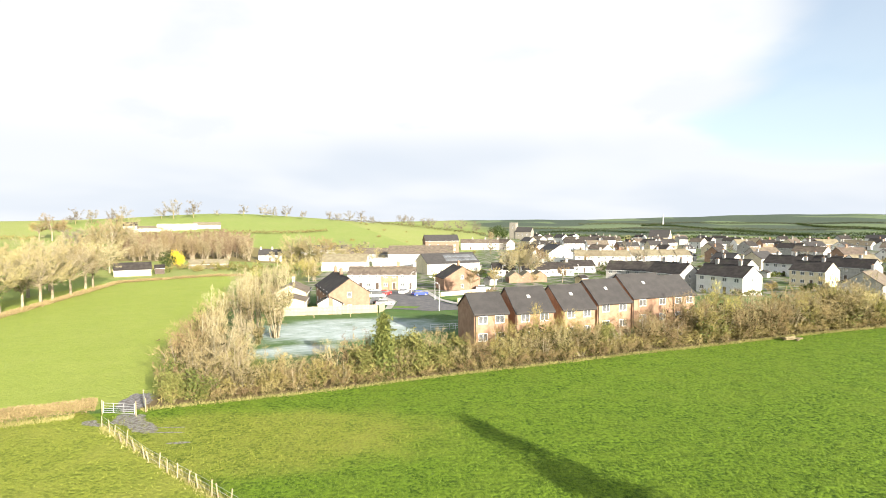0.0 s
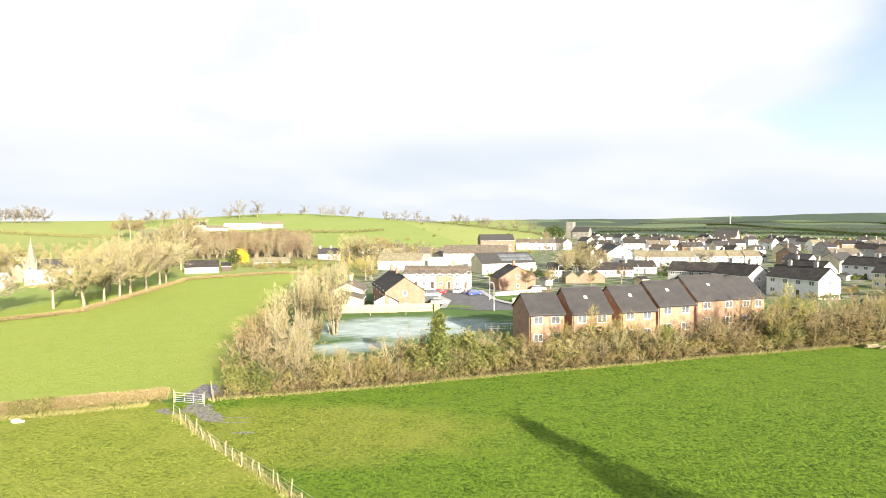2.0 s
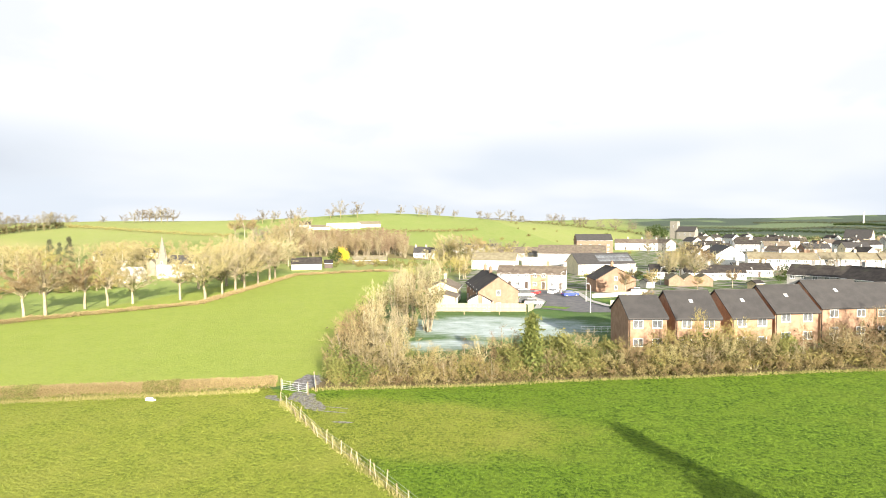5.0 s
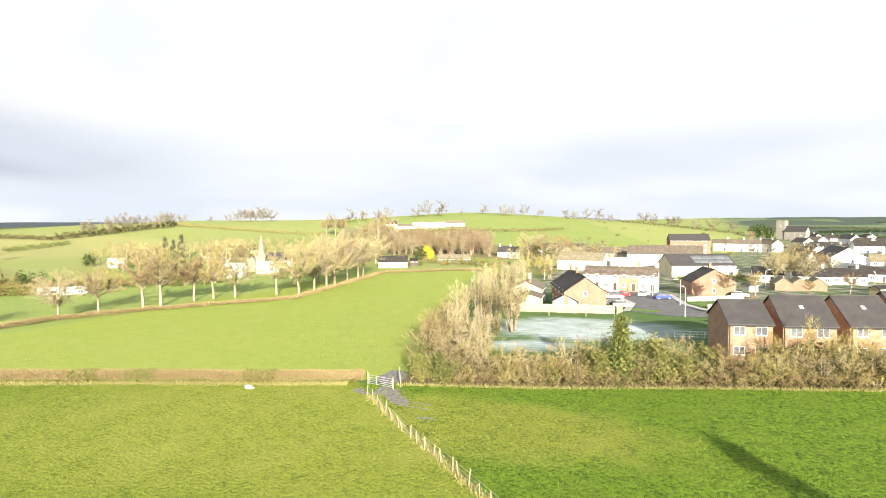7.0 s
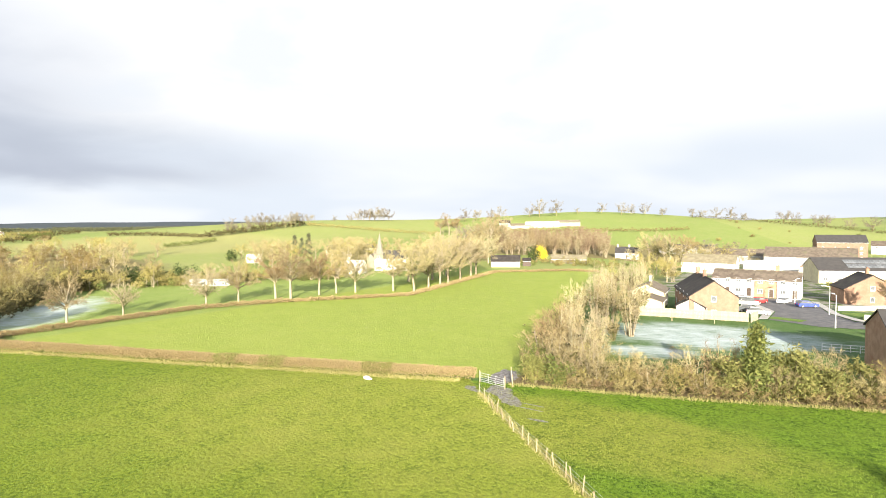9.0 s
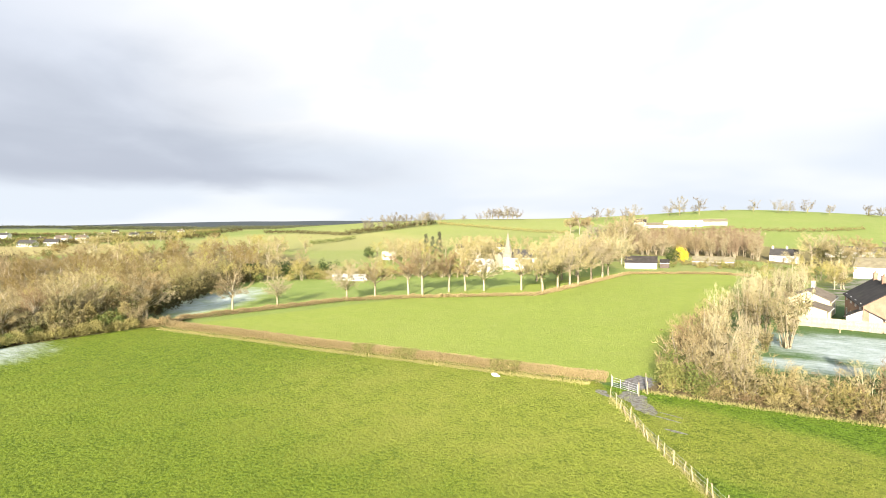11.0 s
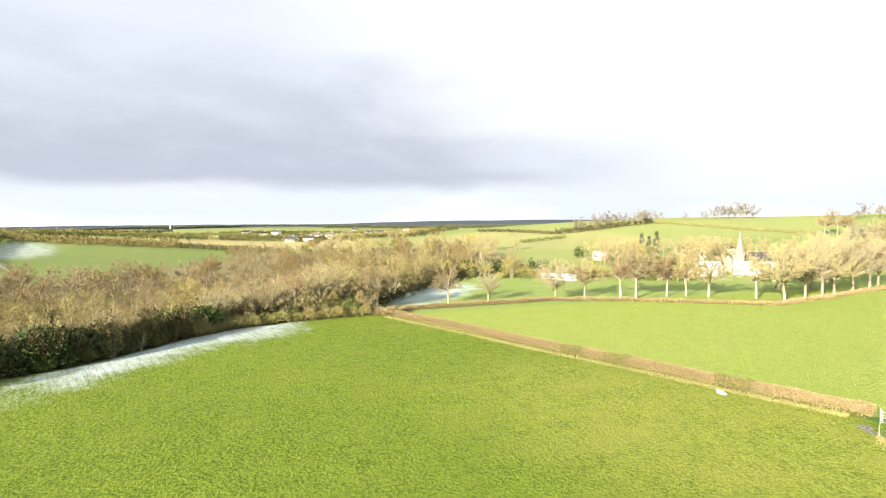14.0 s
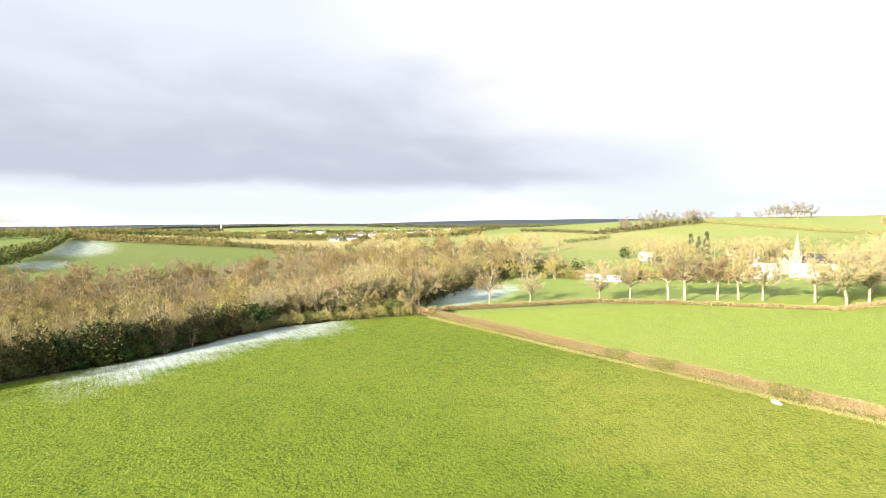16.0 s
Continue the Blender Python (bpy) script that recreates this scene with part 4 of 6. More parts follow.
# ---------------------------------------------------------------- village
def village():
    W = "white rendered terraced house with a brown tiled roof"
    # houses round the close
    house(-18.6, 121.0, 111, 18, 8.4, 4.4, 2.9, "brick_old", "tile_dark", "buff brick gabled house at the end of the close", front=4, back=4, gable_win=1, chimneys=(0, 7))
    house(-21.0, 112.8, 96, 5.5, 4.8, 2.3, 1.3, "render_white", "tile_dark", "white gabled garage beside the brick house", front=0, storeys=1, doors=0, name="garage")
    house(-31.5, 126.0, 98, 9, 7.0, 3.4, 1.6, "render_cream", "tile_brown", "cream house with a low brown roof", front=2, storeys=1, chimneys=(2,))
    house(-29.5, 116.0, 98, 6, 5.0, 2.4, 0.7, "render_cream", "tile_brown", "low cream outhouse behind the board fence", front=1, storeys=1, doors=0, name="outhouse")
    for i, (wall, lab) in enumerate((("render_white", W), ("render_white", W), ("brick", "orange brick terraced house between white neighbours"), ("render_white", W))):
        house(-25.8 + 5.0 * i, 160.5 - 0.2 * i, 0, 5.0, 8, 4.4, 2.0, wall, "tile_brown", lab, front=2, chimneys=(2.2,), z=-1.3, win=(1.1, 1.1))
    house(9.5, 164.1, 107, 9, 11, 3.8, 3.2, "brick_old", "tile_dark", "buff brick gabled house with a dark roof beside the close", front=2, gable_win=1, chimneys=(-1,))
    # works and sheds behind
    house(-44.0, 240.0, 0, 20, 10, 4.2, 3.0, "render_white", "tile_buff", "long white shed with a weathered buff roof", front=0, storeys=1, doors=0, name="shed")
    house(-22.0, 246.0, 0, 20, 14, 4.2, 0.6, "render_white", "tin", "white workshop with a low pitched roof", front=3, storeys=1, doors=0, name="workshop")
    house(-12.0, 285.0, 0, 34, 14, 5.0, 4.0, "render_grey", "tile_brown", "long shed with a brown-grey roof", front=0, storeys=1, doors=0, name="shed")
    house(-42.0, 300.0, 0, 24, 12, 4.0, 3.0, "render_grey", "tile_brown", "long shed with a brown-grey roof", front=0, storeys=1, doors=0, name="shed")
    house(4.5, 226.0, 24, 24, 14, 4.4, 3.8, "render_cream", "slate", "long cream gabled hall with a grey slate roof", front=6, storeys=1, doors=0, name="hall", solar=8)
    house(-0.5, 350.0, 12, 22, 11, 9.6, 3.6, "brick_old", "slate", "three-storey brick mill with a slate roof", front=4, storeys=3, doors=0, name="mill", win=(1.2, 1.2), gable_win=2)
    for i in range(3):
        house(18.0 + 9.5 * i, 405.0, 0, 9.4, 9, 5.0, 2.6, "render_white", "tile_brown", W, front=2, chimneys=(4.2,))
    LOW = "low white bungalow with a dark tiled roof"
    for x, y, rot, w in ((36.5, 213.0, 4, 11), (47.5, 217.0, 8, 10), (58.5, 231.0, 6, 13), (24.0, 214.0, 0, 9)):
        house(x, y, rot, w, 8, 2.7, 2.3, "render_white", "tile_dark", LOW, front=4, storeys=1, chimneys=(w / 3,), name="bungalow")
    for x, y in ((26.5, 188.0), (31.0, 189.6), (35.6, 191.2)):
        house(x, y, 96, 6, 4.4, 2.2, 1.5, "brick_old", "tile_buff", "small buff brick garage with a gabled roof", front=0, storeys=1, doors=0, name="garage", group="garages behind the brick houses")
    house(66.0, 292.0, 100, 18, 13, 5.6, 4.0, "render_white", "slate", "big white gabled hall with a slate roof", front=4, gable_win=1, storeys=1, doors=0, name="hall")
    # terraces to the east
    for i in range(4):
        house(68.0 + 6.6 * i, 266.0 - 0.6 * i, -4, 6.6, 8, 4.9, 2.6, "render_white", "tile_buff", "white terraced house with a weathered buff roof", front=2, chimneys=(3,))
    for i in range(4):
        house(98.0 + 7.4 * i, 271.0, 4, 7.4, 8, 4.9, 2.6, "render_white", "tile_buff", "white terraced house with a weathered buff roof", front=2, chimneys=(3.3,))
    for i in range(4):
        k = 2.9 + 5.8 * i
        house(74.0 - 0.82 * k, 170.0 + 0.57 * k, -35, 5.8, 8, 4.8, 2.6, "render_grey", "tile_dark", "grey terraced house with a dark tiled roof", front=2, chimneys=(2.7,))
    EAST = "white house with a dark roof and a sunlit gable"
    for x, y, w, wall, lab in ((76.3, 150.2, 14, "render_white", EAST), (66.0, 163.0, 12, "render_grey", "grey pebbledashed house with a dark roof"), (100.5, 193.4, 14, "render_white", EAST),
                               (130.8, 211.0, 13, "render_white", EAST), (140.0, 192.5, 20, "render_grey", "grey terraced house with a dark roof"),
                               (160.0, 178.0, 14, "render_white", EAST), (118.0, 176.0, 11, "render_cream", "cream house with a dark roof")):
        house(x, y, -62, w, 8.5, 5.0, 2.8, wall, "tile_dark", lab, front=4, gable_win=1, chimneys=(-w / 4, w / 4))
    house(116.0, 141.0, 38, 11, 8.5, 4.0, 3.0, "render_grey", "tile_brown", "grey bungalow with a brown roof", front=3, storeys=1, chimneys=(3,))
    house(220.0, 556.0, -34, 20, 15, 5.0, 7.5, "render_cream", "slate", "big hall with a steep dark roof and a cream gable", front=3, storeys=1, doors=0, name="hall")
    # the rest of the town, street by street
    rng = random.Random(5)
    walls = ["render_white"] * 4 + ["render_cream", "render_grey", "render_grey", "brick_old"]
    roofs = ["tile_brown", "tile_dark", "slate", "tile_dark", "tile_dark", "tile_buff"]
    said = {"render_white": "white rendered house", "render_cream": "cream rendered house", "render_grey": "grey pebbledashed house", "brick_old": "buff brick house"}
    top = {"tile_brown": "a brown roof", "tile_dark": "a dark roof", "slate": "a slate roof", "tile_buff": "a weathered buff roof"}
    for az0, az1, r, step in ((8, 45, 330, 2.9), (6, 46, 390, 2.5), (8, 47, 450, 2.0), (9, 47, 520, 1.9), (9, 48, 600, 1.8), (27, 52, 275, 3.4), (41, 54, 215, 4.5)):
        az = az0 + rng.uniform(0, 1)
        while az < az1:
            x, y = polar(az, r + rng.uniform(-22, 22))
            wl, rf = rng.choice(walls), rng.choice(roofs)
            house(x, y, rng.choice((-62, -60, -58, 2, 8, 35)), rng.uniform(8, 16), 8, rng.choice((2.8, 4.9, 4.9)), rng.uniform(2.4, 3.0), wl, rf,
                  said[wl] + " with " + top[rf] + " in the town", front=2, storeys=1 if r > 500 else 2, chimneys=(rng.choice((-2, 2)),), gable_win=1 if r < 400 else 0)
            az += step * rng.uniform(0.8, 1.25)


def tower_church(x, y, rot):
    ob = thing("church", pose(x, y, gz(x, y), 0, 0, rot), "grey stone church with a square battlemented tower", "church")
    t = Shape().box(-3.4, -3.4, -1, 3.4, 3.4, 15.0)
    for i in range(4):
        for s in (-1, 1):
            k = -2.7 + 1.8 * i
            t.box(k - 0.45, s * 3.2 - 0.2, 15.0, k + 0.45, s * 3.2 + 0.2, 16.1).box(s * 3.2 - 0.2, k - 0.45, 15.0, s * 3.2 + 0.2, k + 0.45, 16.1)
    part("tower", t.mesh("tower", M["stone"]), ob)
    part("nave", Shape().prism([(-4, -1), (4, -1), (4, 7), (0, 11), (-4, 7)], 3.2, 20, axis="x").mesh("nave", M["stone"]), ob)
    part("roof", Shape().prism([(-4.5, 6.7), (0, 11.1), (0, 11.4), (-4.5, 7.0)], 3.2, 20.3, axis="x").prism([(4.5, 6.7), (0, 11.1), (0, 11.4), (4.5, 7.0)], 3.2, 20.3, axis="x").mesh("roof", M["slate"]), ob)
    for k in (6, 11, 16):
        put_window(ob, k, -4, 4.0, 1.1, 2.6)
    put_window(ob, 0, -3.4, 11.5, 1.2, 2.4)


def spire_church(x, y, rot):
    """A pale stone church with a tapering spire on a square tower."""
    ob = thing("church", pose(x, y, gz(x, y), 0, 0, rot), "pale stone church with a pointed spire on its tower", "church")
    part("tower", Shape().box(-1.8, -1.8, -1, 1.8, 1.8, 5.6).box(-2.0, -2.0, 5.6, 2.0, 2.0, 6.0).mesh("tower", M["stone_pale"]), ob)
    part("spire", Shape().tube((0, 0, 6.0), (0, 0, 13.8), 1.6, 0.08, 8).mesh("spire", M["stone_pale"]), ob)
    part("finial", Shape().tube((0, 0, 13.7), (0, 0, 14.5), 0.07, 0.04, 6).mesh("finial", M["stone_pale"]), ob)
    for sx in (-1, 1):
        for sy in (-1, 1):
            part("pinnacle", Shape().tube((sx * 1.8, sy * 1.8, 6.0), (sx * 1.8, sy * 1.8, 7.6), 0.35, 0.05, 4).mesh("pinnacle", M["stone_pale"]), ob)
    part("nave", Shape().prism([(-0.5, -1), (6.5, -1), (6.5, 4.0), (3.0, 6.6), (-0.5, 4.0)], 2.0, 10.0, axis="x").mesh("nave", M["stone_pale"]), ob)
    part("roof", Shape().prism([(-0.9, 3.8), (3.0, 6.7), (3.0, 7.0), (-0.9, 4.1)], 1.9, 10.2, axis="x").prism([(6.9, 3.8), (3.0, 6.7), (3.0, 7.0), (6.9, 4.1)], 1.9, 10.2, axis="x").mesh("roof", M["slate"]), ob)
    part("porch", Shape().prism([(-4.6, -1), (-2.0, -1), (-2.0, 4.2), (-3.3, 5.8), (-4.6, 4.2)], -1.5, 2.5).mesh("porch", M["stone_pale"]), ob)
    for k in (3.6, 6.0, 8.4):
        put_window(ob, k, -0.5, 2.4, 0.8, 1.9)
    put_window(ob, 0, -1.8, 4.2, 0.8, 1.6)
    put_window(ob, 0, -1.8, 1.8, 0.8, 1.4)


def west_side():
    """The church, cottages, barns and hill farm beyond the pasture."""
    spire_church(*polar(-43.0, 219), 30)
    x, y = polar(-41.6, 206)
    house(x, y, 38, 14, 7, 2.6, 1.5, "render_white", "tin", "long white church hall with a pale roof", front=4, storeys=1, name="church_hall")
    x, y = polar(-45.8, 197)
    house(x, y, 25, 6.6, 5.6, 2.5, 2.0, "render_white", "tin", "white cottage with a pale roof among the trees", front=2, storeys=1, chimneys=(-2.5,), gable_win=1, name="cottage")
    for az, r, w, rot in ((-47.6, 292, 9, 40), (-45.7, 285, 7, 40), (-44.2, 300, 9, 40)):
        x, y = polar(az, r)
        house(x, y, rot, w, 7, 2.8, 2.0, "render_white", "slate", "white bungalow with a slate roof at the foot of the hill", front=3, storeys=1, name="bungalow")
    x, y = polar(-55.6, 262)
    house(x, y, 45, 6, 5, 2.2, 1.4, "render_white", "tin", "small white house below a dark conifer", front=2, storeys=1, name="cottage")
    for az, r, w in ((-60.6, 176, 4.5), (-58.8, 173, 6)):
        x, y = polar(az, r)
        house(x, y, 60, w, 4.0, 1.2, 0.4, "render_white", "tin", "long low white shed at the meadow's edge", front=2, storeys=1, doors=0, name="shed")
    x, y = polar(-29.8, 219)
    house(x, y, 28, 11.5, 7, 2.3, 2.2, "render_cream", "tile_dark", "long cream barn with a dark roof by the pasture", front=0, storeys=1, doors=0, name="barn")
    x, y = polar(-27.6, 224)
    house(x, y, 28, 3.2, 4, 2.1, 1.0, "door", "tile_dark", "small dark lean-to beside the barn", front=0, storeys=1, doors=1, name="lean_to")
    x, y = polar(-17.7, 300)
    house(x, y, 12, 11.5, 7, 3.2, 2.8, "render_white", "slate", "white cottage with a grey roof and chimney", front=3, storeys=1, chimneys=(-4.8, 1.0), name="cottage")
    x, y = polar(-12.5, 345)
    house(x, y, 0, 30, 9, 4.0, 2.0, "render_grey", "slate", "long grey barn below the hill", front=0, storeys=1, doors=0, name="barn")
    x, y = polar(-23.4, 240)
    house(x, y, 18, 15, 6, 1.9, 1.6, "stone_pale", "tile_buff", "long low stone barn beyond the golden bush", front=0, storeys=1, doors=0, name="barn")
    # hill farm
    for az, r, w, eave, rise, wall, roof, lab in ((-29.9, 462, 9, 5.5, 2.4, "render_grey", "tile_dark", "tall dark barn of the hill farm"), (-28.4, 468, 17, 2.4, 1.8, "render_white", "tile_buff", "white farm shed on the hill"),
                                                  (-26.0, 470, 28, 3.0, 2.0, "render_cream", "tin", "long white farm shed on the hill"), (-23.4, 476, 20, 3.0, 2.2, "render_grey", "tile_buff", "open-sided farm shed on the hill")):
        x, y = polar(az, r)
        house(x, y, 26, w, 9, eave, rise, wall, roof, lab, front=0, storeys=1, doors=0, name="farm_shed", group="hill farm")
    # scattered white houses down the valley
    rng = random.Random(31)
    for az, r in ((-88.8, 790), (-89.9, 800), (-87.4, 545), (-90.8, 822), (-91.6, 810), (-85.6, 560), (-84.9, 600), (-83.5, 640), (-86.4, 700), (-79.5, 800), (-78.2, 760), (-77.0, 900), (-74.5, 850), (-82.0, 900), (-75.6, 1000), (-80.8, 1100), (-113, 900)):
        x, y = polar(az, r)
        house(x, y, rng.choice((50, 70, 95)), rng.uniform(9, 14), 7.5, rng.choice((2.8, 4.8)), 2.6, "render_white", rng.choice(("slate", "tile_brown", "tile_dark")), "white house far down the valley", front=2, storeys=1, chimneys=(2,), group="valley houses")
    for az, r, h in ((-98.2, 1500, 24), (22.0, 1500, 26)):
        x, y = polar(az, r)
        m = thing("mast", pose(x, y, gz(x, y)), "tall white mast standing in far fields", "mast")
        part("pole", Shape().tube((0, 0, -1), (0, 0, h), 1.5, 1.1, 12).mesh("pole", M["tin"]), m)
        part("cap", Shape().tube((0, 0, h), (0, 0, h + 1.0), 1.3, 0.9, 12).mesh("cap", M["tin"]), m)


tower_church(*polar(7.4, 560), -30)
west_side()
village()


def hedgerow():
    """The overgrown hedge before the houses, and the belt of trees beside the pasture."""
    rng = random.Random(11)
    a, b = Vector(HEDGE_A), Vector(HEDGE_B)
    run = (b - a).length
    t = (b - a) / run
    n = Vector((-t.y, t.x))
    s = 1.2
    labs = {"thorn": "bare tan thorn bush in the overgrown hedge", "holly": "olive-green evergreen bush in the overgrown hedge",
            "ivybush": "ivy-covered green bush in the hedge", "bramble": "low brown bramble at the foot of the hedge"}
    while s < run:
        for off in (1.4, 3.6):
            p = a + t * (s + rng.uniform(-0.6, 0.6)) + n * (off + rng.uniform(-0.6, 0.6))
            q = rng.random()
            k = "thorn%d" % rng.randrange(6) if q < 0.89 else ("holly" if q < 0.95 else "ivybush")
            lab = labs["thorn" if k.startswith("thorn") else k]
            size = rng.uniform(0.62, 1.12) * (0.8 if off < 2 else 1.0) * (1.6 if s > 73 else (1.1 if s < 34 else (1.18 if s < 56 else 1.05)))
            plant(K[k], "hedge_bush", lab, "bush", p.x, p.y, size, rng.uniform(0, 360), "overgrown hedge", rng.uniform(1.0, 1.5))
        if rng.random() < 0.8:
            p = a + t * s + n * 0.5
            plant(K["bramble"], "bramble", labs["bramble"], "bush", p.x, p.y, rng.uniform(0.6, 1.0), rng.uniform(0, 360), "overgrown hedge")
        s += 2.5
    for s, off, size in ((73, 2.6, 0.62), (75, 3.4, 0.72), (79, 2.4, 0.66), (77, 3.6, 0.74), (82, 2.8, 0.7), (90, 3.2, 0.78), (101, 3.0, 0.72), (49, 3.8, 0.55)):
        p = a + t * s + n * off
        plant(K["birch%d" % (s % 2)], "hedge_tree", "pale many-stemmed bare tree in the overgrown hedge", "tree", p.x, p.y, size, s * 50 % 360, "overgrown hedge", 1.2)
    p = a + t * 27.6 + n * 1.5
    plant(K["holly"], "holly_bush", "tall olive-green evergreen in the overgrown hedge", "bush", p.x, p.y, 1.3, 70)
    p = a + t * 24.0 + n * 1.4
    plant(K["cypress"], "cypress", "narrow green cypress in the overgrown hedge", "conifer", p.x, p.y, 1.0, 0)
    for x, y, k in ((-27.9, 55.4, 0.72), (-25.4, 55.9, 0.5)):
        plant(K["holly"], "hedge_bush", "rounded olive-green evergreen bush by the gate", "bush", x, y, k, x * 40, "tree belt", 1.15)
    for y, k in ((59.5, 0.9), (68.0, 1.05), (74.0, 1.1), (82.0, 1.15), (90.0, 1.1)):
        plant(K["ivybush" if k < 1.04 else "thorn1"], "hedge_bush", "ivy-grown bush at the edge of the pasture", "bush", -28.2 - 0.31 * (y - 55), y, k * 1.15, y * 40, "tree belt")
    for x, y, k, size in ((-26.2, 57.2, 0, 1.25), (-29.4, 60.6, 4, 1.2), (-22.6, 58.4, 3, 1.25), (-30.6, 65.5, 1, 1.35), (-26.0, 62.0, 3, 1.5), (-32.2, 71.5, 4, 1.4)):
        plant(K["thorn%d" % k], "hedge_bush", "fan-shaped bare bush with pale limbs by the pasture", "bush", x, y, size, x * 40, "tree belt", 1.15)
    # tree belt
    for i in range(46):
        v = rng.random() ** 0.9
        y = 56 + 105 * v
        x = -28.1 - 0.31 * (y - 55) + rng.uniform(0.5, 5 + 9 * min(1, v * 3))
        q = rng.random() + (0.25 if y < 66 else 0)
        if q < 0.5:
            plant(K["birch%d" % rng.randrange(3)], "birch", "tall pale bare tree with several stems", "tree", x, y, rng.uniform(0.72, 1.05) * (0.8 if y < 85 else 1.0), rng.uniform(0, 360), "tree belt", 1.0)
        elif q < 1.1:
            plant(K["thorn%d" % rng.randrange(6)], "hedge_bush", "bare tan thorn bush beside the pasture", "bush", x, y, rng.uniform(0.65, 1.4), rng.uniform(0, 360), "tree belt", rng.uniform(0.75, 1.05))
        else:
            plant(K["holly"], "hedge_bush", labs["holly"], "bush", x, y, rng.uniform(0.7, 1.0), rng.uniform(0, 360), "tree belt")


hedgerow()
hedge_line("undergrowth", Vector(HEDGE_A) + Vector((-0.4, 1.6)), Vector(HEDGE_B) + Vector((-0.4, 1.6)), 1.9, 3.2, 150, "twig_brown", "tangled brown undergrowth of the overgrown hedge", 81, 0.6, 0.06, 0.25)
hedge_line("hedge", BANK_B, (-108.5, 19.5), 1.7, 2.4, 500, "twig_red", "brown scrub at the corner of hedge and wood", 8, 0.5, 0.035, 0.25)
hedge_line("hedge", (-105.2, 25.2), (-110.5, 28.0), 1.0, 1.6, 330, "hedge", "low clipped brown hedge below the tree row", 9, 0.3, 0.045)
GREEN = ((0.42, 0.462), (0.328, 0.373), (0.135, 0.186))
hedge_line("hedge", BANK_A, BANK_B, 1.3, 1.8, 900, "hedge", "clipped brown thorn hedge between two fields", 1, 0.22, 0.035, 0.04)
for k0, k1 in GREEN:
    a, b = Vector(BANK_A), Vector(BANK_B)
    hedge_line("hedge", a.lerp(b, k0), a.lerp(b, k1), 1.36, 1.95, 900, "leaf_olive", "green ivy-grown length of the clipped hedge", int(k0 * 900), 0.2, 0.05, 0.04)
hedge_line("hedge", (-110.5, 28.0), (-111.2, 63.0), 1.0, 1.6, 330, "hedge", "low clipped brown hedge below the tree row", 7, 0.3, 0.045)
hedge_line("hedge", (-111.2, 63.0), (-104.4, 79.0), 1.0, 1.6, 330, "hedge", "low clipped brown hedge below the tree row", 2, 0.3, 0.045)
hedge_line("hedge", (-104.4, 79.0), (-87.5, 104.0), 0.8, 1.6, 150, "hedge", "low scruffy brown hedge below the tree row", 3, 0.4, 0.08)
hedge_line("hedge", (-87.5, 104.0), (-101.0, 168.0), 0.7, 1.8, 120, "hedge", "low scruffy brown hedge below the tree row", 4, 0.45, 0.09)
hedge_line("hedge", (-101.0, 168.0), (-72.0, 197.0), 0.8, 1.5, 120, "hedge", "low brown hedge at the top of the pasture", 5, 0.45, 0.10)


def tree_row():
    spots = ((-78.9, 117.6, 0.78, "oak3"), (-71.17, 122.0, 0.66, "oak0"), (-66.93, 126.1, 0.52, "oak1"), (-59.98, 128.7, 0.70, "oak1"), (-57.05, 135.1, 0.72, "oak0"),
             (-53.54, 137.8, 0.80, "oak3"), (-52.07, 136.5, 0.98, "oak0"), (-49.24, 141.9, 0.82, "oak3"), (-47.51, 143.9, 0.80, "oak3"), (-45.55, 144.3, 0.80, "oak1"),
             (-41.63, 146.0, 0.85, "oak0"), (-39.44, 141.5, 1.0, "oak2"), (-37.9, 152.0, 0.9, "oak1"), (-36.68, 154.6, 0.98, "oak0"), (-35.84, 161.9, 0.98, "oak2"),
             (-34.55, 173.4, 1.0, "oak1"), (-33.45, 186.0, 1.05, "oak0"), (-32.9, 190.0, 1.0, "oak1"), (-37.5, 172.0, 1.1, "oak0"), (-36.0, 185.0, 1.2, "oak1"), (-40.0, 168.0, 1.0, "oak2"))
    rng = random.Random(3)
    for az, r, s, k in spots:
        x, y = polar(az, r)
        plant(K[k], "field_tree", "bare pale-barked field tree in the row along the low hedge", "tree", x, y, s * 1.12, rng.uniform(0, 360), "tree row", 1.22)


tree_row()


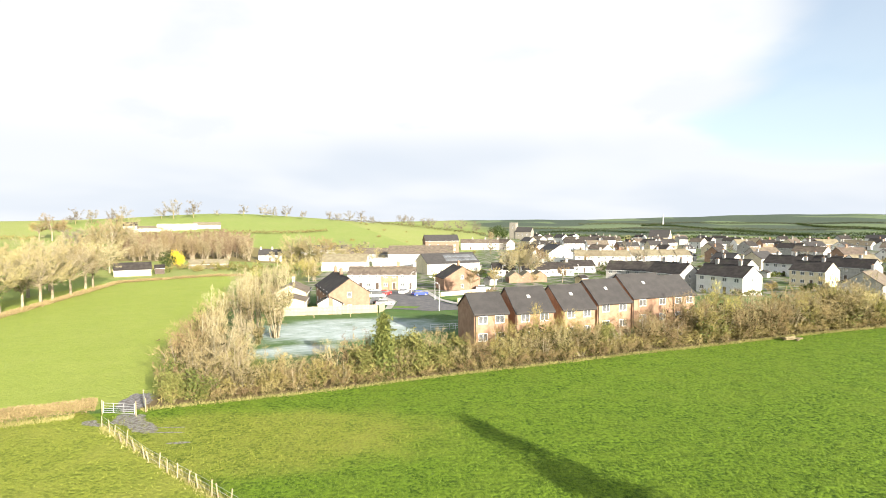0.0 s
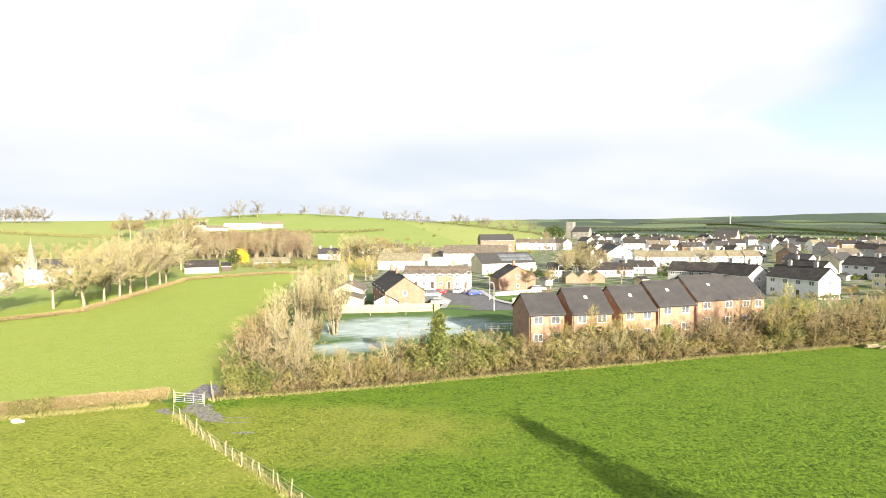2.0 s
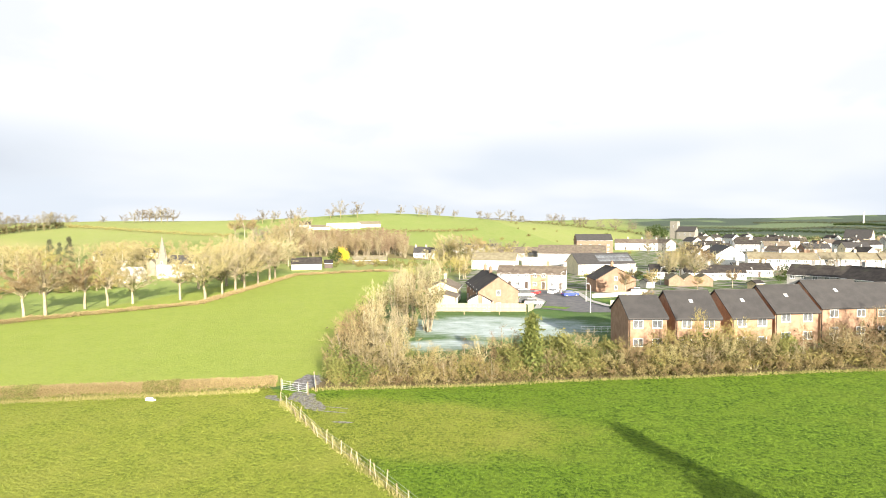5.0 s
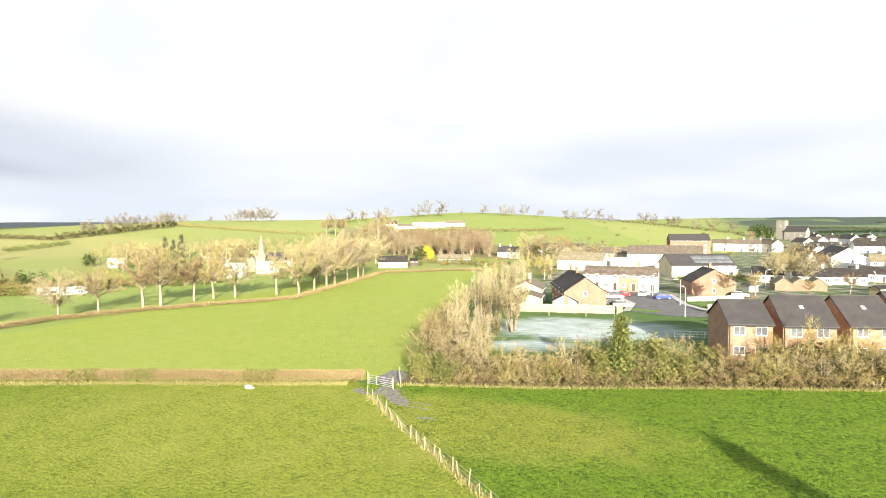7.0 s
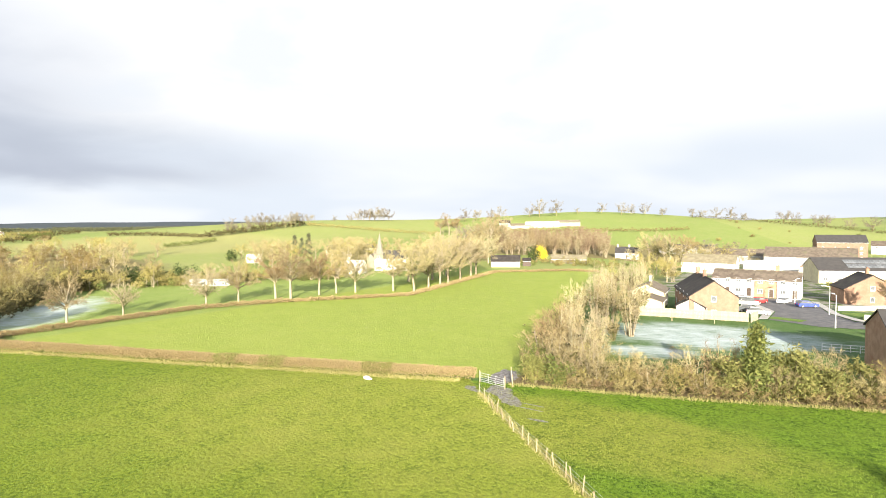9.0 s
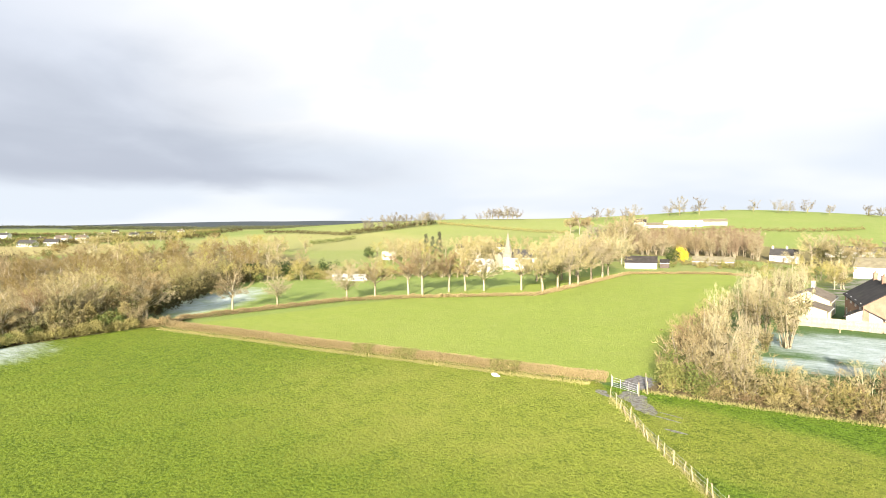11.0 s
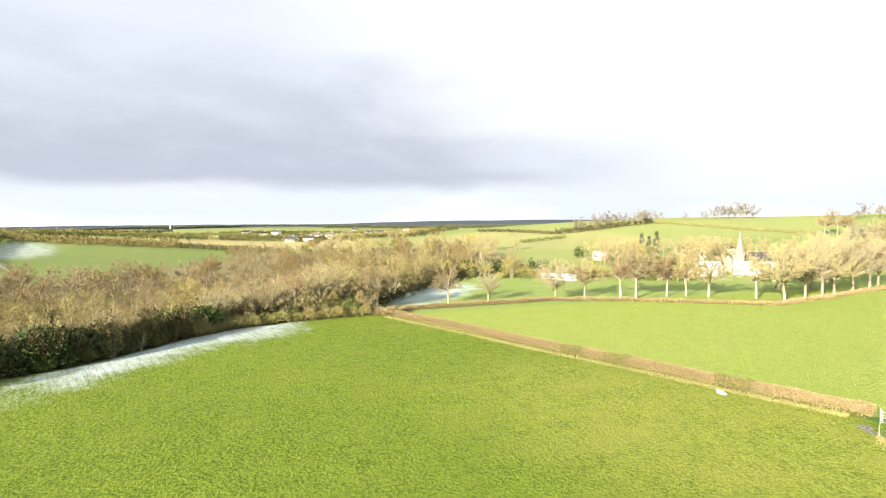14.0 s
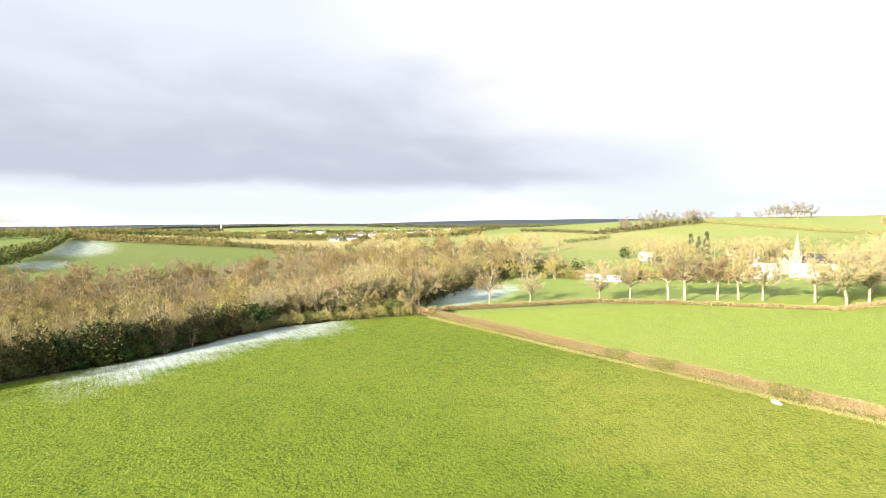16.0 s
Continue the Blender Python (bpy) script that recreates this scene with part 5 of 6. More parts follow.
def woodland():
    """The wood that fills the dip in the west, its edge along the frosty field."""
    rng = random.Random(21)
    # last three points lie out of view, wooded to shade the visible edge
    edge = [Vector(p) for p in WOOD_EDGE[:-1]] + [Vector(p) for p in ((-52, -56), (-26, -76), (4, -92))]
    lab = "bare golden-brown woodland tree"
    for p, q in zip(edge, edge[1:]):
        t = (q - p).normalized()
        n = Vector((t.y, -t.x))          # into the wood
        run = (q - p).length
        seen = p.y > -36
        s = 0.0
        while s < run:
            # dark-leaved bushes put the shade of the wood's face into their colour
            for off, tall in ((1.0, 0.8), (3.2, 1.55)):
                k = rng.choice(("laurel", "thorn1", "laurel", "ivybush") if off > 2 else ("laurel", "laurel", "ivybush", "thorn1"))
                c = p + t * (s + rng.uniform(-0.7, 0.7)) + n * (off + rng.uniform(-0.4, 0.6))
                if c.y > -9 + rng.uniform(-5, 5):
                    k, tall = rng.choice(("bramble", "thorn2", "thorn0", "ivybush")), 0.7 if off < 2 else 0.95
                elif rng.random() < 0.3:
                    k, tall = rng.choice(("thorn0", "holly", "thorn3")), tall * 0.9
                if seen or off > 2:
                    plant(K[k], "edge_bush", "evergreen bush at the wood's edge, coloured dark for the shade there" if k in ("laurel", "ivybush") else "tangled bare bush at the wood's edge", "bush", c.x, c.y,
                          rng.uniform(0.7, 1.0) * tall, rng.uniform(0, 360), "wood edge", 1.15)
            s += 2.4
        if p.y > -10:
            hedge_line("undergrowth", p + n * 0.6, q + n * 0.6, 1.7, 3.0, 420, "twig_brown", "brown scrub bank at the wood's corner", int(71 + p.y), 0.6, 0.035, 0.3)
        # south of the corner, near-black twigs stand in for shade
        hedge_line("undergrowth", p + n * (4.2 if p.y > -10 else 1.6), q + n * (4.2 if p.y > -10 else 1.6), 3.4 if p.y > -10 else 4.2, 3.0, 300, "twig_brown" if p.y > -10 else "twig_dark", "tangled undergrowth along the wood's edge, mostly coloured dark for shade", int(p.x * 7) % 997, 0.5, 0.1, 0.45)
        # unseen trees stand half as tall again, to throw shade
        for i in range(int(run / (0.85 if seen else 1.3))):
            depth = 4.0 + (46 if seen else 25) * rng.random() ** 1.05
            c = p + t * rng.uniform(-2, run + 2) + n * depth
            plant(K["wood%d" % rng.choice((0, 1, 1, 4, 5) if c.y < -12 else (2, 3, 2, 0, 5))], "woodland_tree", lab, "tree", c.x, c.y, rng.uniform(0.72, 1.08) * ((1.0 if depth > 12 else 0.82) if seen else 1.5), rng.uniform(0, 360), "wood", 1.25)
    # stout pale-limbed trees standing at the wood's edge
    for x, y, size, k in ((-113.5, 10.0, 0.86, "oak2"), (-111.5, 6.0, 0.72, "oak3"), (-109.5, -1.5, 0.78, "oak0"), (-107.0, 1.5, 0.6, "oak2"), (-103.5, -8.0, 0.66, "oak1"), (-92.0, -22.0, 0.6, "oak0"), (-114.5, 23.0, 0.74, "oak1")):
        plant(K[k], "woodland_tree", "stout bare tree with pale limbs at the wood's edge", "tree", x, y, size, x * 37 % 360, "wood", 1.2)
    # the wood's farther side, down the dip
    spots = []
    for i in range(80):
        az = rng.uniform(-97, -79)
        x, y = polar(az, rng.uniform(150, 215 + 90 * max(0.0, (az + 92) / 15)))
        spots.append((K["grove%d" % rng.randrange(3)], x, y, rng.uniform(0.5, 0.8), rng.uniform(0, 6)))
    for i in range(95):
        az = rng.uniform(-93, -68)
        x, y = polar(az, rng.uniform(200, 330))
        spots.append((K[rng.choice(("grove0", "grove1", "grove1", "grove2"))], x, y, rng.uniform(0.6, 0.95), rng.uniform(0, 6)))
    for i in range(190):
        x, y = polar(rng.uniform(-121, -95), rng.uniform(118, 200))
        spots.append((K[rng.choice(("grove1", "grove1", "grove2"))], x, y, rng.uniform(0.5, 0.82), rng.uniform(0, 6)))
    thicket("far_wood", "golden bare wood filling the dip", "wood", spots)
    # its northern edge along the frosty meadow
    edge = [Vector(p) for p in ((-114, 24), (-149, 47), (-184, 75))]
    for p, q in zip(edge, edge[1:]):
        t = (q - p).normalized()
        n = Vector((-t.y, t.x))
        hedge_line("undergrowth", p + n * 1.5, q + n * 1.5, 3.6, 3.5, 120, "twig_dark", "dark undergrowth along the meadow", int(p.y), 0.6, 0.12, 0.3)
        for i in range(int((q - p).length / 0.9)):
            depth = 3 + 34 * rng.random()
            c = p + t * rng.uniform(0, (q - p).length) + n * depth
            k = "wood%d" % rng.randrange(6) if depth > 6 else rng.choice(("laurel", "laurel", "wood1", "thorn0"))
            plant(K[k], "edge_bush" if k in ("laurel", "thorn0") else "woodland_tree", "dark bush at the wood's edge" if k in ("laurel", "thorn0") else lab, "bush" if k in ("laurel", "thorn0") else "tree", c.x, c.y,
                  rng.uniform(0.9, 1.3) if k in ("laurel", "thorn0") else rng.uniform(0.55, 0.8), rng.uniform(0, 360), "wood", 1.1)
    hedge_line("undergrowth", polar(-30.5, 240), polar(-19.0, 240), 2.0, 4.0, 60, "twig_brown", "brown scrub along the top of the pasture", 63, 0.7, 0.11, 0.5)
    hedge_line("undergrowth", polar(-22.8, 232), polar(-18.2, 235), 2.6, 4.0, 60, "leaf_olive", "green bramble bank at the pasture's corner", 64, 0.6, 0.12, 0.5)
    a, b = polar(-70, 196), polar(-46, 187)
    hedge_line("undergrowth", a, b, 2.4, 4.0, 70, "twig_brown", "brown scrub along the meadow's far side", 61, 0.7, 0.1, 0.4)
    hedge_line("undergrowth", polar(-67, 200), polar(-60, 190), 4.2, 4.0, 60, "leaf_dark", "dark evergreen hedge along the meadow's far side", 62, 0.7, 0.14, 0.4)
    x, y = polar(-81.0, 116)
    plant(K["gorse"], "gorse_bush", "gorse bush in yellow flower at the wood's corner", "bush", x, y, 1.0, 0)


woodland()


def gate_and_fence():
    # post fence
    line = [Vector(p) for p in ((-31.0, 48.6), (-22.8, 41.3), (-15.9, 36.0), (-8.0, 29.6), (14.0, 12.0))]
    rng = random.Random(8)
    fence = thing("fence", pose(0, 0, 0), "weathered wooden post and wire fence between two fields", "fence")
    posts = []
    for p, q in zip(line, line[1:]):
        k = max(1, round((q - p).length / 1.55))
        posts += [p.lerp(q, (i + rng.uniform(-0.22, 0.22)) / k) for i in range(k)]
    shared = [Shape().tube((0, 0, -0.3), (rng.uniform(-0.05, 0.05), rng.uniform(-0.05, 0.05), 0.9 + 0.12 * i), 0.05, 0.043, 7).mesh("post", M["post"]) for i in range(4)]
    for p in posts:
        part("post", rng.choice(shared), fence, pose(p.x + rng.uniform(-0.06, 0.06), p.y + rng.uniform(-0.06, 0.06), gz(p.x, p.y), rng.uniform(-9, 9), rng.uniform(-9, 9), rng.uniform(0, 360)))
    for h in (0.35, 0.7, 1.0):
        w = Shape()
        for p, q in zip(posts, posts[1:]):
            w.tube((p.x, p.y, gz(p.x, p.y) + h), (q.x, q.y, gz(q.x, q.y) + h), 0.008, 0.008, 3)
        part("wire", w.mesh("wire", M["steel"]), fence)

    def gate(x, y, turn, w, label):
        g = thing("field_gate", pose(x, y, gz(x, y), 0, 0, turn), label, "gate")
        part("frame", Shape().tube((0, 0, 0.15), (0, 0, 1.25), 0.024, 0.024).tube((w, 0, 0.15), (w, 0, 1.15), 0.03, 0.03).mesh("frame", M["steel"]), g)
        for h in (0.2, 0.4, 0.6, 0.85, 1.12):
            part("bar", Shape().tube((0, 0, h), (w, 0, h), 0.02, 0.02).mesh("bar", M["steel"]), g)
        for k in (0.33, 0.66):
            part("brace", Shape().tube((w * k, 0, 0.2), (w * k, 0, 1.12), 0.022, 0.022).mesh("brace", M["steel"]), g)
        for k in (-0.15, w + 0.15):
            part("gatepost", Shape().tube((k, 0, -0.3), (k, 0, 1.4), 0.06, 0.055, 8).mesh("gatepost", M["post"]), g)

    gate(-33.0, 51.9, -8, 3.3, "galvanised steel field gate standing shut beside the mud")
    gate(-29.3, 52.6, 122, 2.9, "galvanised steel field gate standing open by the bushes")


gate_and_fence()


def tree_line(az0, r0, az1, r1, step, kinds, low, high, label, seed, name="tree", category="tree", group="far hedgerows", jitter=0.4):
    """Trees along a line on the plan; scrub becomes one continuous hedgerow."""
    rng = random.Random(seed)
    a, b = Vector(polar(az0, r0)), Vector(polar(az1, r1))
    n = max(1, int((b - a).length / step))
    spots = [a.lerp(b, i / n) + Vector((rng.uniform(-1, 1), rng.uniform(-1, 1))) * step * jitter for i in range(n + 1)]
    if category == "tree":
        for p in spots:
            plant(K[rng.choice(kinds)], name, label, category, p.x, p.y, rng.uniform(low, high), rng.uniform(0, 360), group)
        return
    h = (low + high) / 2 * 4.2
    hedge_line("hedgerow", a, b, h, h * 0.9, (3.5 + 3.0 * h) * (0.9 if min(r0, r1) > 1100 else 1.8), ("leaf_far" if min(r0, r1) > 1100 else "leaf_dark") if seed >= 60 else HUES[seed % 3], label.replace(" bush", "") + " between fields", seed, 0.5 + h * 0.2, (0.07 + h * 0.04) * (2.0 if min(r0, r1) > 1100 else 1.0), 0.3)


HUES = ("twig_brown", "twig_dark", "leaf_ivy")


def country():
    """Hedgerows, groves and single trees over the hills and the valley."""
    far = ("far0", "far1", "far2")
    bare = "bare winter tree on the hill"
    # trees along the crests: way, distance and size
    crest = ((-34.0, 520, 0.9), (-32.8, 525, 0.9), (-31.3, 520, 0.8), (-30.5, 520, 1.0), (-27.3, 545, 0.8), (-26.3, 545, 1.2), (-24.6, 545, 1.1), (-22.5, 560, 0.6), (-20.1, 565, 1.0),
                     (-18.2, 560, 1.1), (-17.3, 560, 1.0), (-16.0, 570, 1.1), (-14.4, 560, 0.9), (-11.8, 590, 0.9), (-10.9, 590, 0.8), (-9.7, 590, 1.0), (-8.5, 590, 1.1), (-7.4, 595, 0.8), (-4.3, 600, 1.3),
                     (-3.4, 600, 1.1), (-1.8, 600, 1.2), (-1.2, 600, 1.2), (0.4, 600, 1.0), (1.9, 595, 1.2), (3.5, 590, 1.2))
    clump = ((-45.2, 545, 0.75), (-44.6, 548, 0.95), (-44.0, 545, 0.9), (-43.5, 550, 1.0), (-43.0, 545, 1.0), (-42.5, 548, 0.9), (-42.0, 548, 0.8), (-46.0, 550, 0.55), (-47.6, 548, 0.5))
    for az, r, s in crest + clump:
        x, y = polar(az, r)
        plant(K[far[int(r + 7 * az) % 2]], "tree", bare, "tree", x, y, s * (1.55 if az < -23 else 1.2), az * 77 % 360, "hill trees", 1.05, 1.2)
    tree_line(-60.0, 470, -50.6, 515, 6, ("tanscrub", "darkscrub", "scrub"), 0.9, 1.2, "brown hedgerow bush up the hill", 1, "hedgerow_bush", "bush")
    tree_line(-58.0, 480, -50.0, 515, 6.5, ("far0", "far1"), 1.0, 1.6, "bare winter tree in a hill hedgerow", 2)
    tree_line(-50.4, 515, -36.6, 431, 4.5, ("tanscrub", "scrub"), 0.5, 0.7, "low brown hedgerow bush across the hill", 3, "hedgerow_bush", "bush", jitter=0.15)
    tree_line(-68.0, 560, -60.0, 470, 7, ("goldscrub", "tanscrub", "scrub"), 0.5, 0.9, "golden scrub bush on the hill's flank", 4, "hedgerow_bush", "bush")
    tree_line(-63.5, 400, -59.0, 440, 6, ("tanscrub", "darkscrub"), 0.5, 0.8, "brown hedgerow bush up the hill", 5, "hedgerow_bush", "bush")
    tree_line(-29.0, 430, -12.0, 470, 5, ("tanscrub", "scrub"), 0.5, 0.7, "low brown hedgerow bush across the hill", 6, "hedgerow_bush", "bush", jitter=0.2)
    tree_line(-12.0, 560, 4.5, 560, 5, ("tanscrub", "darkscrub"), 0.5, 0.7, "low brown hedgerow bush across the hill", 7, "hedgerow_bush", "bush", jitter=0.2)
    # brown grove at the hill's foot
    rng = random.Random(41)
    thicket("grove", "russet bare grove below the hill", "wood", [(K["coppice%d" % rng.randrange(3)], *polar(rng.uniform(-31, -19.6), rng.uniform(288, 372)), rng.uniform(0.8, 1.25), rng.uniform(0, 6)) for i in range(150)])
    for az, r, s, k in ((-36.4, 215, 1.15, "oak1"), (-34.6, 225, 1.2, "oak0"), (-38.4, 200, 1.05, "oak0"), (-33.0, 240, 1.25, "oak2"), (-31.6, 238, 1.1, "oak1"), (-35.7, 425, 1.45, "oak0"), (-36.6, 430, 1.1, "oak3"), (-34.9, 420, 1.2, "oak3"), (-34.4, 330, 1.5, "far1"), (-33.6, 335, 1.4, "far1"), (-31.4, 300, 1.75, "oak0"), (-30.6, 320, 1.7, "oak1"), (-32.4, 315, 1.5, "oak1"), (-15.6, 292, 1.25, "oak0"), (-14.8, 298, 1.3, "oak1"),
                        (-13.7, 285, 1.25, "oak2"), (-12.2, 300, 1.2, "oak3"), (-17.0, 262, 0.7, "oak1"), (-10.6, 320, 1.1, "far0"), (-8.0, 330, 1.0, "far0"), (-9.3, 325, 1.0, "far1")):
        x, y = polar(az, r)
        plant(K[k], "tree", "tall bare golden tree between pasture and hill", "tree", x, y, s, az * 53 % 360, "hill-foot trees", 1.2)
    x, y = polar(-26.1, 258)
    plant(K["goldbush"], "golden_bush", "bright yellow evergreen bush beside the barn", "bush", x, y, 0.75, 0)
    x, y = polar(-27.0, 255)
    plant(K["darktree"], "evergreen_tree", "dark green evergreen beside the golden bush", "tree", x, y, 0.7, 0)
    for az, r, s in ((-51.6, 300, 0.72), (-50.2, 300, 0.78), (-50.9, 305, 0.6)):
        x, y = polar(az, r)
        plant(K["spruce"], "spruce", "dark spruce behind the tree row", "conifer", x, y, s, az * 31 % 360, "spruces")
    for az, r, s, k in ((-66.2, 186, 0.6, "darktree"), (-64.6, 186, 0.8, "oak2"), (-57.6, 275, 0.6, "darktree"), (-62.4, 188, 0.5, "darktree")):
        x, y = polar(az, r)
        plant(K[k], "tree", "dark evergreen tree beyond the meadow" if k.startswith("dark") else "bare tree beyond the meadow", "tree", x, y, s, az * 97 % 360, "meadow trees")
    spots = []
    for i in range(105):
        az = rng.uniform(-72, -31)
        r = 178 + 6 * rng.random() if az < -47 else (232 if az < -33 else 250) + 34 * rng.random()
        k = rng.choice(("grove0", "grove1", "grove2", "goldscrub", "darkscrub", "tanscrub")) if az < -47 else rng.choice(("grove1", "grove1", "grove2", "goldscrub"))
        spots.append((K[k], *polar(az, r), rng.uniform(0.4, 0.75) if az < -47 else rng.uniform(0.7, 1.15), rng.uniform(0, 6)))
    for i in range(34):
        spots.append((K[rng.choice(("grove1", "grove1", "grove2"))], *polar(rng.uniform(-57, -43.5), rng.uniform(225, 290)), rng.uniform(0.8, 1.15), rng.uniform(0, 6)))
    for i in range(60):
        az = rng.uniform(-85, -63)
        spots.append((K[rng.choice(("grove2", "grove1", "grove1"))], *polar(az, rng.uniform(225, 330 + 330 * max(0, min(1, (-66 - az) / 12)))), rng.uniform(0.6, 1.2), rng.uniform(0, 6)))
    for i in range(16):
        spots.append((K[rng.choice(("grove2", "tanscrub", "darkscrub"))], *polar(rng.uniform(-27, -15), rng.uniform(228, 262)), rng.uniform(0.3, 0.6), rng.uniform(0, 6)))
    for i in range(20):
        spots.append((K[rng.choice(("grove1", "grove2"))], *polar(rng.uniform(-16.5, -7), rng.uniform(285, 335)), rng.uniform(0.6, 1.0), rng.uniform(0, 6)))
    for i in range(14):
        spots.append((K[rng.choice(("grove1", "grove2"))], *polar(rng.uniform(-16.2, -13.0), rng.uniform(195, 262)), rng.uniform(0.6, 0.9), rng.uniform(0, 6)))
    thicket("far_wood", "bare golden trees between the meadow and the hill", "wood", spots)
    # valley in the west: hedgerows between fields
    hr = "dark hedgerow bush in the valley"
    tree_line(-117.0, 260, -110.8, 545, 6, ("tanscrub", "darkscrub", "goldscrub"), 1.2, 1.7, hr, 11, "hedgerow_bush", "bush")
    tree_line(-110.8, 550, -97.5, 400, 6, ("tanscrub", "darkscrub", "goldscrub"), 1.1, 1.5, hr, 12, "hedgerow_bush", "bush")
    tree_line(-97.5, 400, -88.0, 330, 6, ("tanscrub", "darkscrub", "goldscrub"), 0.6, 1.1, hr, 13, "hedgerow_bush", "bush")
    tree_line(-97.0, 640, -84.0, 520, 8, ("tanscrub", "darkscrub"), 0.5, 0.9, hr, 14, "hedgerow_bush", "bush")
    tree_line(-120.0, 620, -100.0, 720, 9, ("tanscrub", "goldscrub", "far0", "far1"), 0.6, 1.0, hr, 15, "hedgerow_bush", "bush")
    tree_line(-118.0, 760, -96.0, 900, 11, ("tanscrub", "goldscrub", "far1"), 0.6, 1.1, hr, 16, "hedgerow_bush", "bush")
    tree_line(-98.0, 820, -76.0, 820, 10, ("tanscrub", "goldscrub", "far0", "far1", "far2"), 0.7, 1.2, hr, 17, "hedgerow_bush", "bush")
    tree_line(-88.0, 560, -74.0, 640, 9, ("grove1", "grove2", "far0", "darkscrub"), 0.8, 1.2, hr, 18, "hedgerow_bush", "bush")
    tree_line(-86.0, 640, -70.0, 700, 9, ("grove1", "grove2", "far0"), 0.8, 1.2, hr, 19, "hedgerow_bush", "bush")
    for k, r in enumerate((590, 680, 770, 880, 1000, 1130)):
        tree_line(-121.0, r + 40 * (k % 2), -95.0 - 2 * k, r - 30 * (k % 3), 9, (), 0.9, 1.5, "brown scrubby tree line down the valley bush", 23 + k, "hedgerow", "bush")
        tree_line(-94.0, r - 20 * (k % 3), -72.0, r + 40 * (k % 2) - 40, 9, (), 0.8, 1.3, "brown scrubby tree line down the valley bush", 31 + k, "hedgerow", "bush")
    spots = []
    for i in range(110):
        az = rng.uniform(-120, -71)
        r = 300 + 800 * rng.random() ** 1.3
        if r < 560 and -111 < az < -86:
            continue
        k = rng.choice(("goldscrub", "tanscrub", "tanscrub", "darkscrub", "goldscrub"))
        spots.append((K[k], *polar(az, r), rng.uniform(0.7, 1.6), rng.uniform(0, 6)))
    thicket("far_wood", "golden-brown trees and scrub down the valley", "wood", spots)
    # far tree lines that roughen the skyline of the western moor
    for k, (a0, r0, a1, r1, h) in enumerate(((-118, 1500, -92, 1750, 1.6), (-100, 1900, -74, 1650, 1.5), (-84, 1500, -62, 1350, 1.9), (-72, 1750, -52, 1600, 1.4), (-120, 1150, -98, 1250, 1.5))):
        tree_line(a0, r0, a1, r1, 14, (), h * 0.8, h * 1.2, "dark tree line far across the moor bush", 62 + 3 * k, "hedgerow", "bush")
    # town trees
    rng = random.Random(51)
    for i in range(44):
        az, r = rng.uniform(-9, 44), rng.uniform(225, 560)
        x, y = polar(max(az, 5.0) if r > 330 else az, r)
        plant(K[rng.choice(far)], "tree", "bare tree among the houses", "tree", x, y, rng.uniform(0.5, 0.9), rng.uniform(0, 360), "town trees")
    for az, r, s, k in ((9.0, 252, 1.0, "oak0"), (10.0, 246, 0.9, "oak3"), (8.2, 256, 1.05, "oak2"), (11.0, 250, 0.8, "oak1"), (7.4, 247, 0.8, "oak3"), (14.8, 255, 0.6, "oak3"), (18.0, 240, 0.55, "oak1"), (6.9, 205, 0.95, "oak1"), (8.0, 212, 1.0, "oak0"), (9.2, 208, 0.9, "oak1"), (2.9, 148, 0.6, "oak3"), (5.4, 165, 0.55, "oak3"), (12.4, 190, 0.5, "oak3"), (9.5, 170, 0.4, "oak3"), (3.0, 118, 0.34, "oak3"), (5.0, 122, 0.36, "oak3")):
        x, y = polar(az, r)
        plant(K[k], "tree", "bare street tree in the village", "tree", x, y, s, az * 43 % 360, "village trees")
    for az, r, s in ((5.8, 545, 1.3), (5.2, 540, 1.1), (6.4, 550, 1.0), (16.5, 250, 0.5)):
        x, y = polar(az, r)
        plant(K["darktree"], "evergreen_tree", "dark evergreen tree near the church tower", "tree", x, y, s, 0, "town trees")
    # far eastern ridge
    for k, (a0, r0, a1, r1) in enumerate(((6, 1300, 48, 1150), (10, 1000, 48, 850), (14, 1700, 48, 1500), (20, 1500, 34, 900), (33, 1500, 42, 950), (8, 760, 46, 700))):
        tree_line(a0, r0, a1, r1, 15, ("darkscrub", "tanscrub", "far1"), 0.8, 1.15, "dark hedgerow bush on the far ridge", 60 + k, "hedgerow_bush", "bush", jitter=0.25)
    # trees behind the camera whose shadows fall on the field
    for x, y, s in ((25.5, 16.6, 1.0), (24.2, 16.0, 0.72)):
        plant(K["tall_fir"], "fir_tree", "tall dark fir whose shadow falls on the field", "conifer", x, y, s, 40 * s)


country()


# ---------------------------------------------------------------- the village green and the close
def sheet(name, outline, mat, label, lift=0.03, category="", rings=1):
    """A flat laid surface that follows the ground, from an outline on the plan."""
    c = Vector((sum(p[0] for p in outline) / len(outline), sum(p[1] for p in outline) / len(outline)))
    bm = bmesh.new()
    vs = [bm.verts.new((p[0], p[1], 0)) for p in outline]
    bm.faces.new(vs)
    bmesh.ops.triangulate(bm, faces=bm.faces)
    bmesh.ops.subdivide_edges(bm, edges=bm.edges, cuts=3, use_grid_fill=True)
    for v in bm.verts:
        v.co.z = gz(v.co.x, v.co.y) + lift
    me = bpy.data.meshes.new(name)
    bm.to_mesh(me), bm.free()
    me.materials.append(M[mat])
    return tagged(new(name, me), label, category or name, kind="structure")


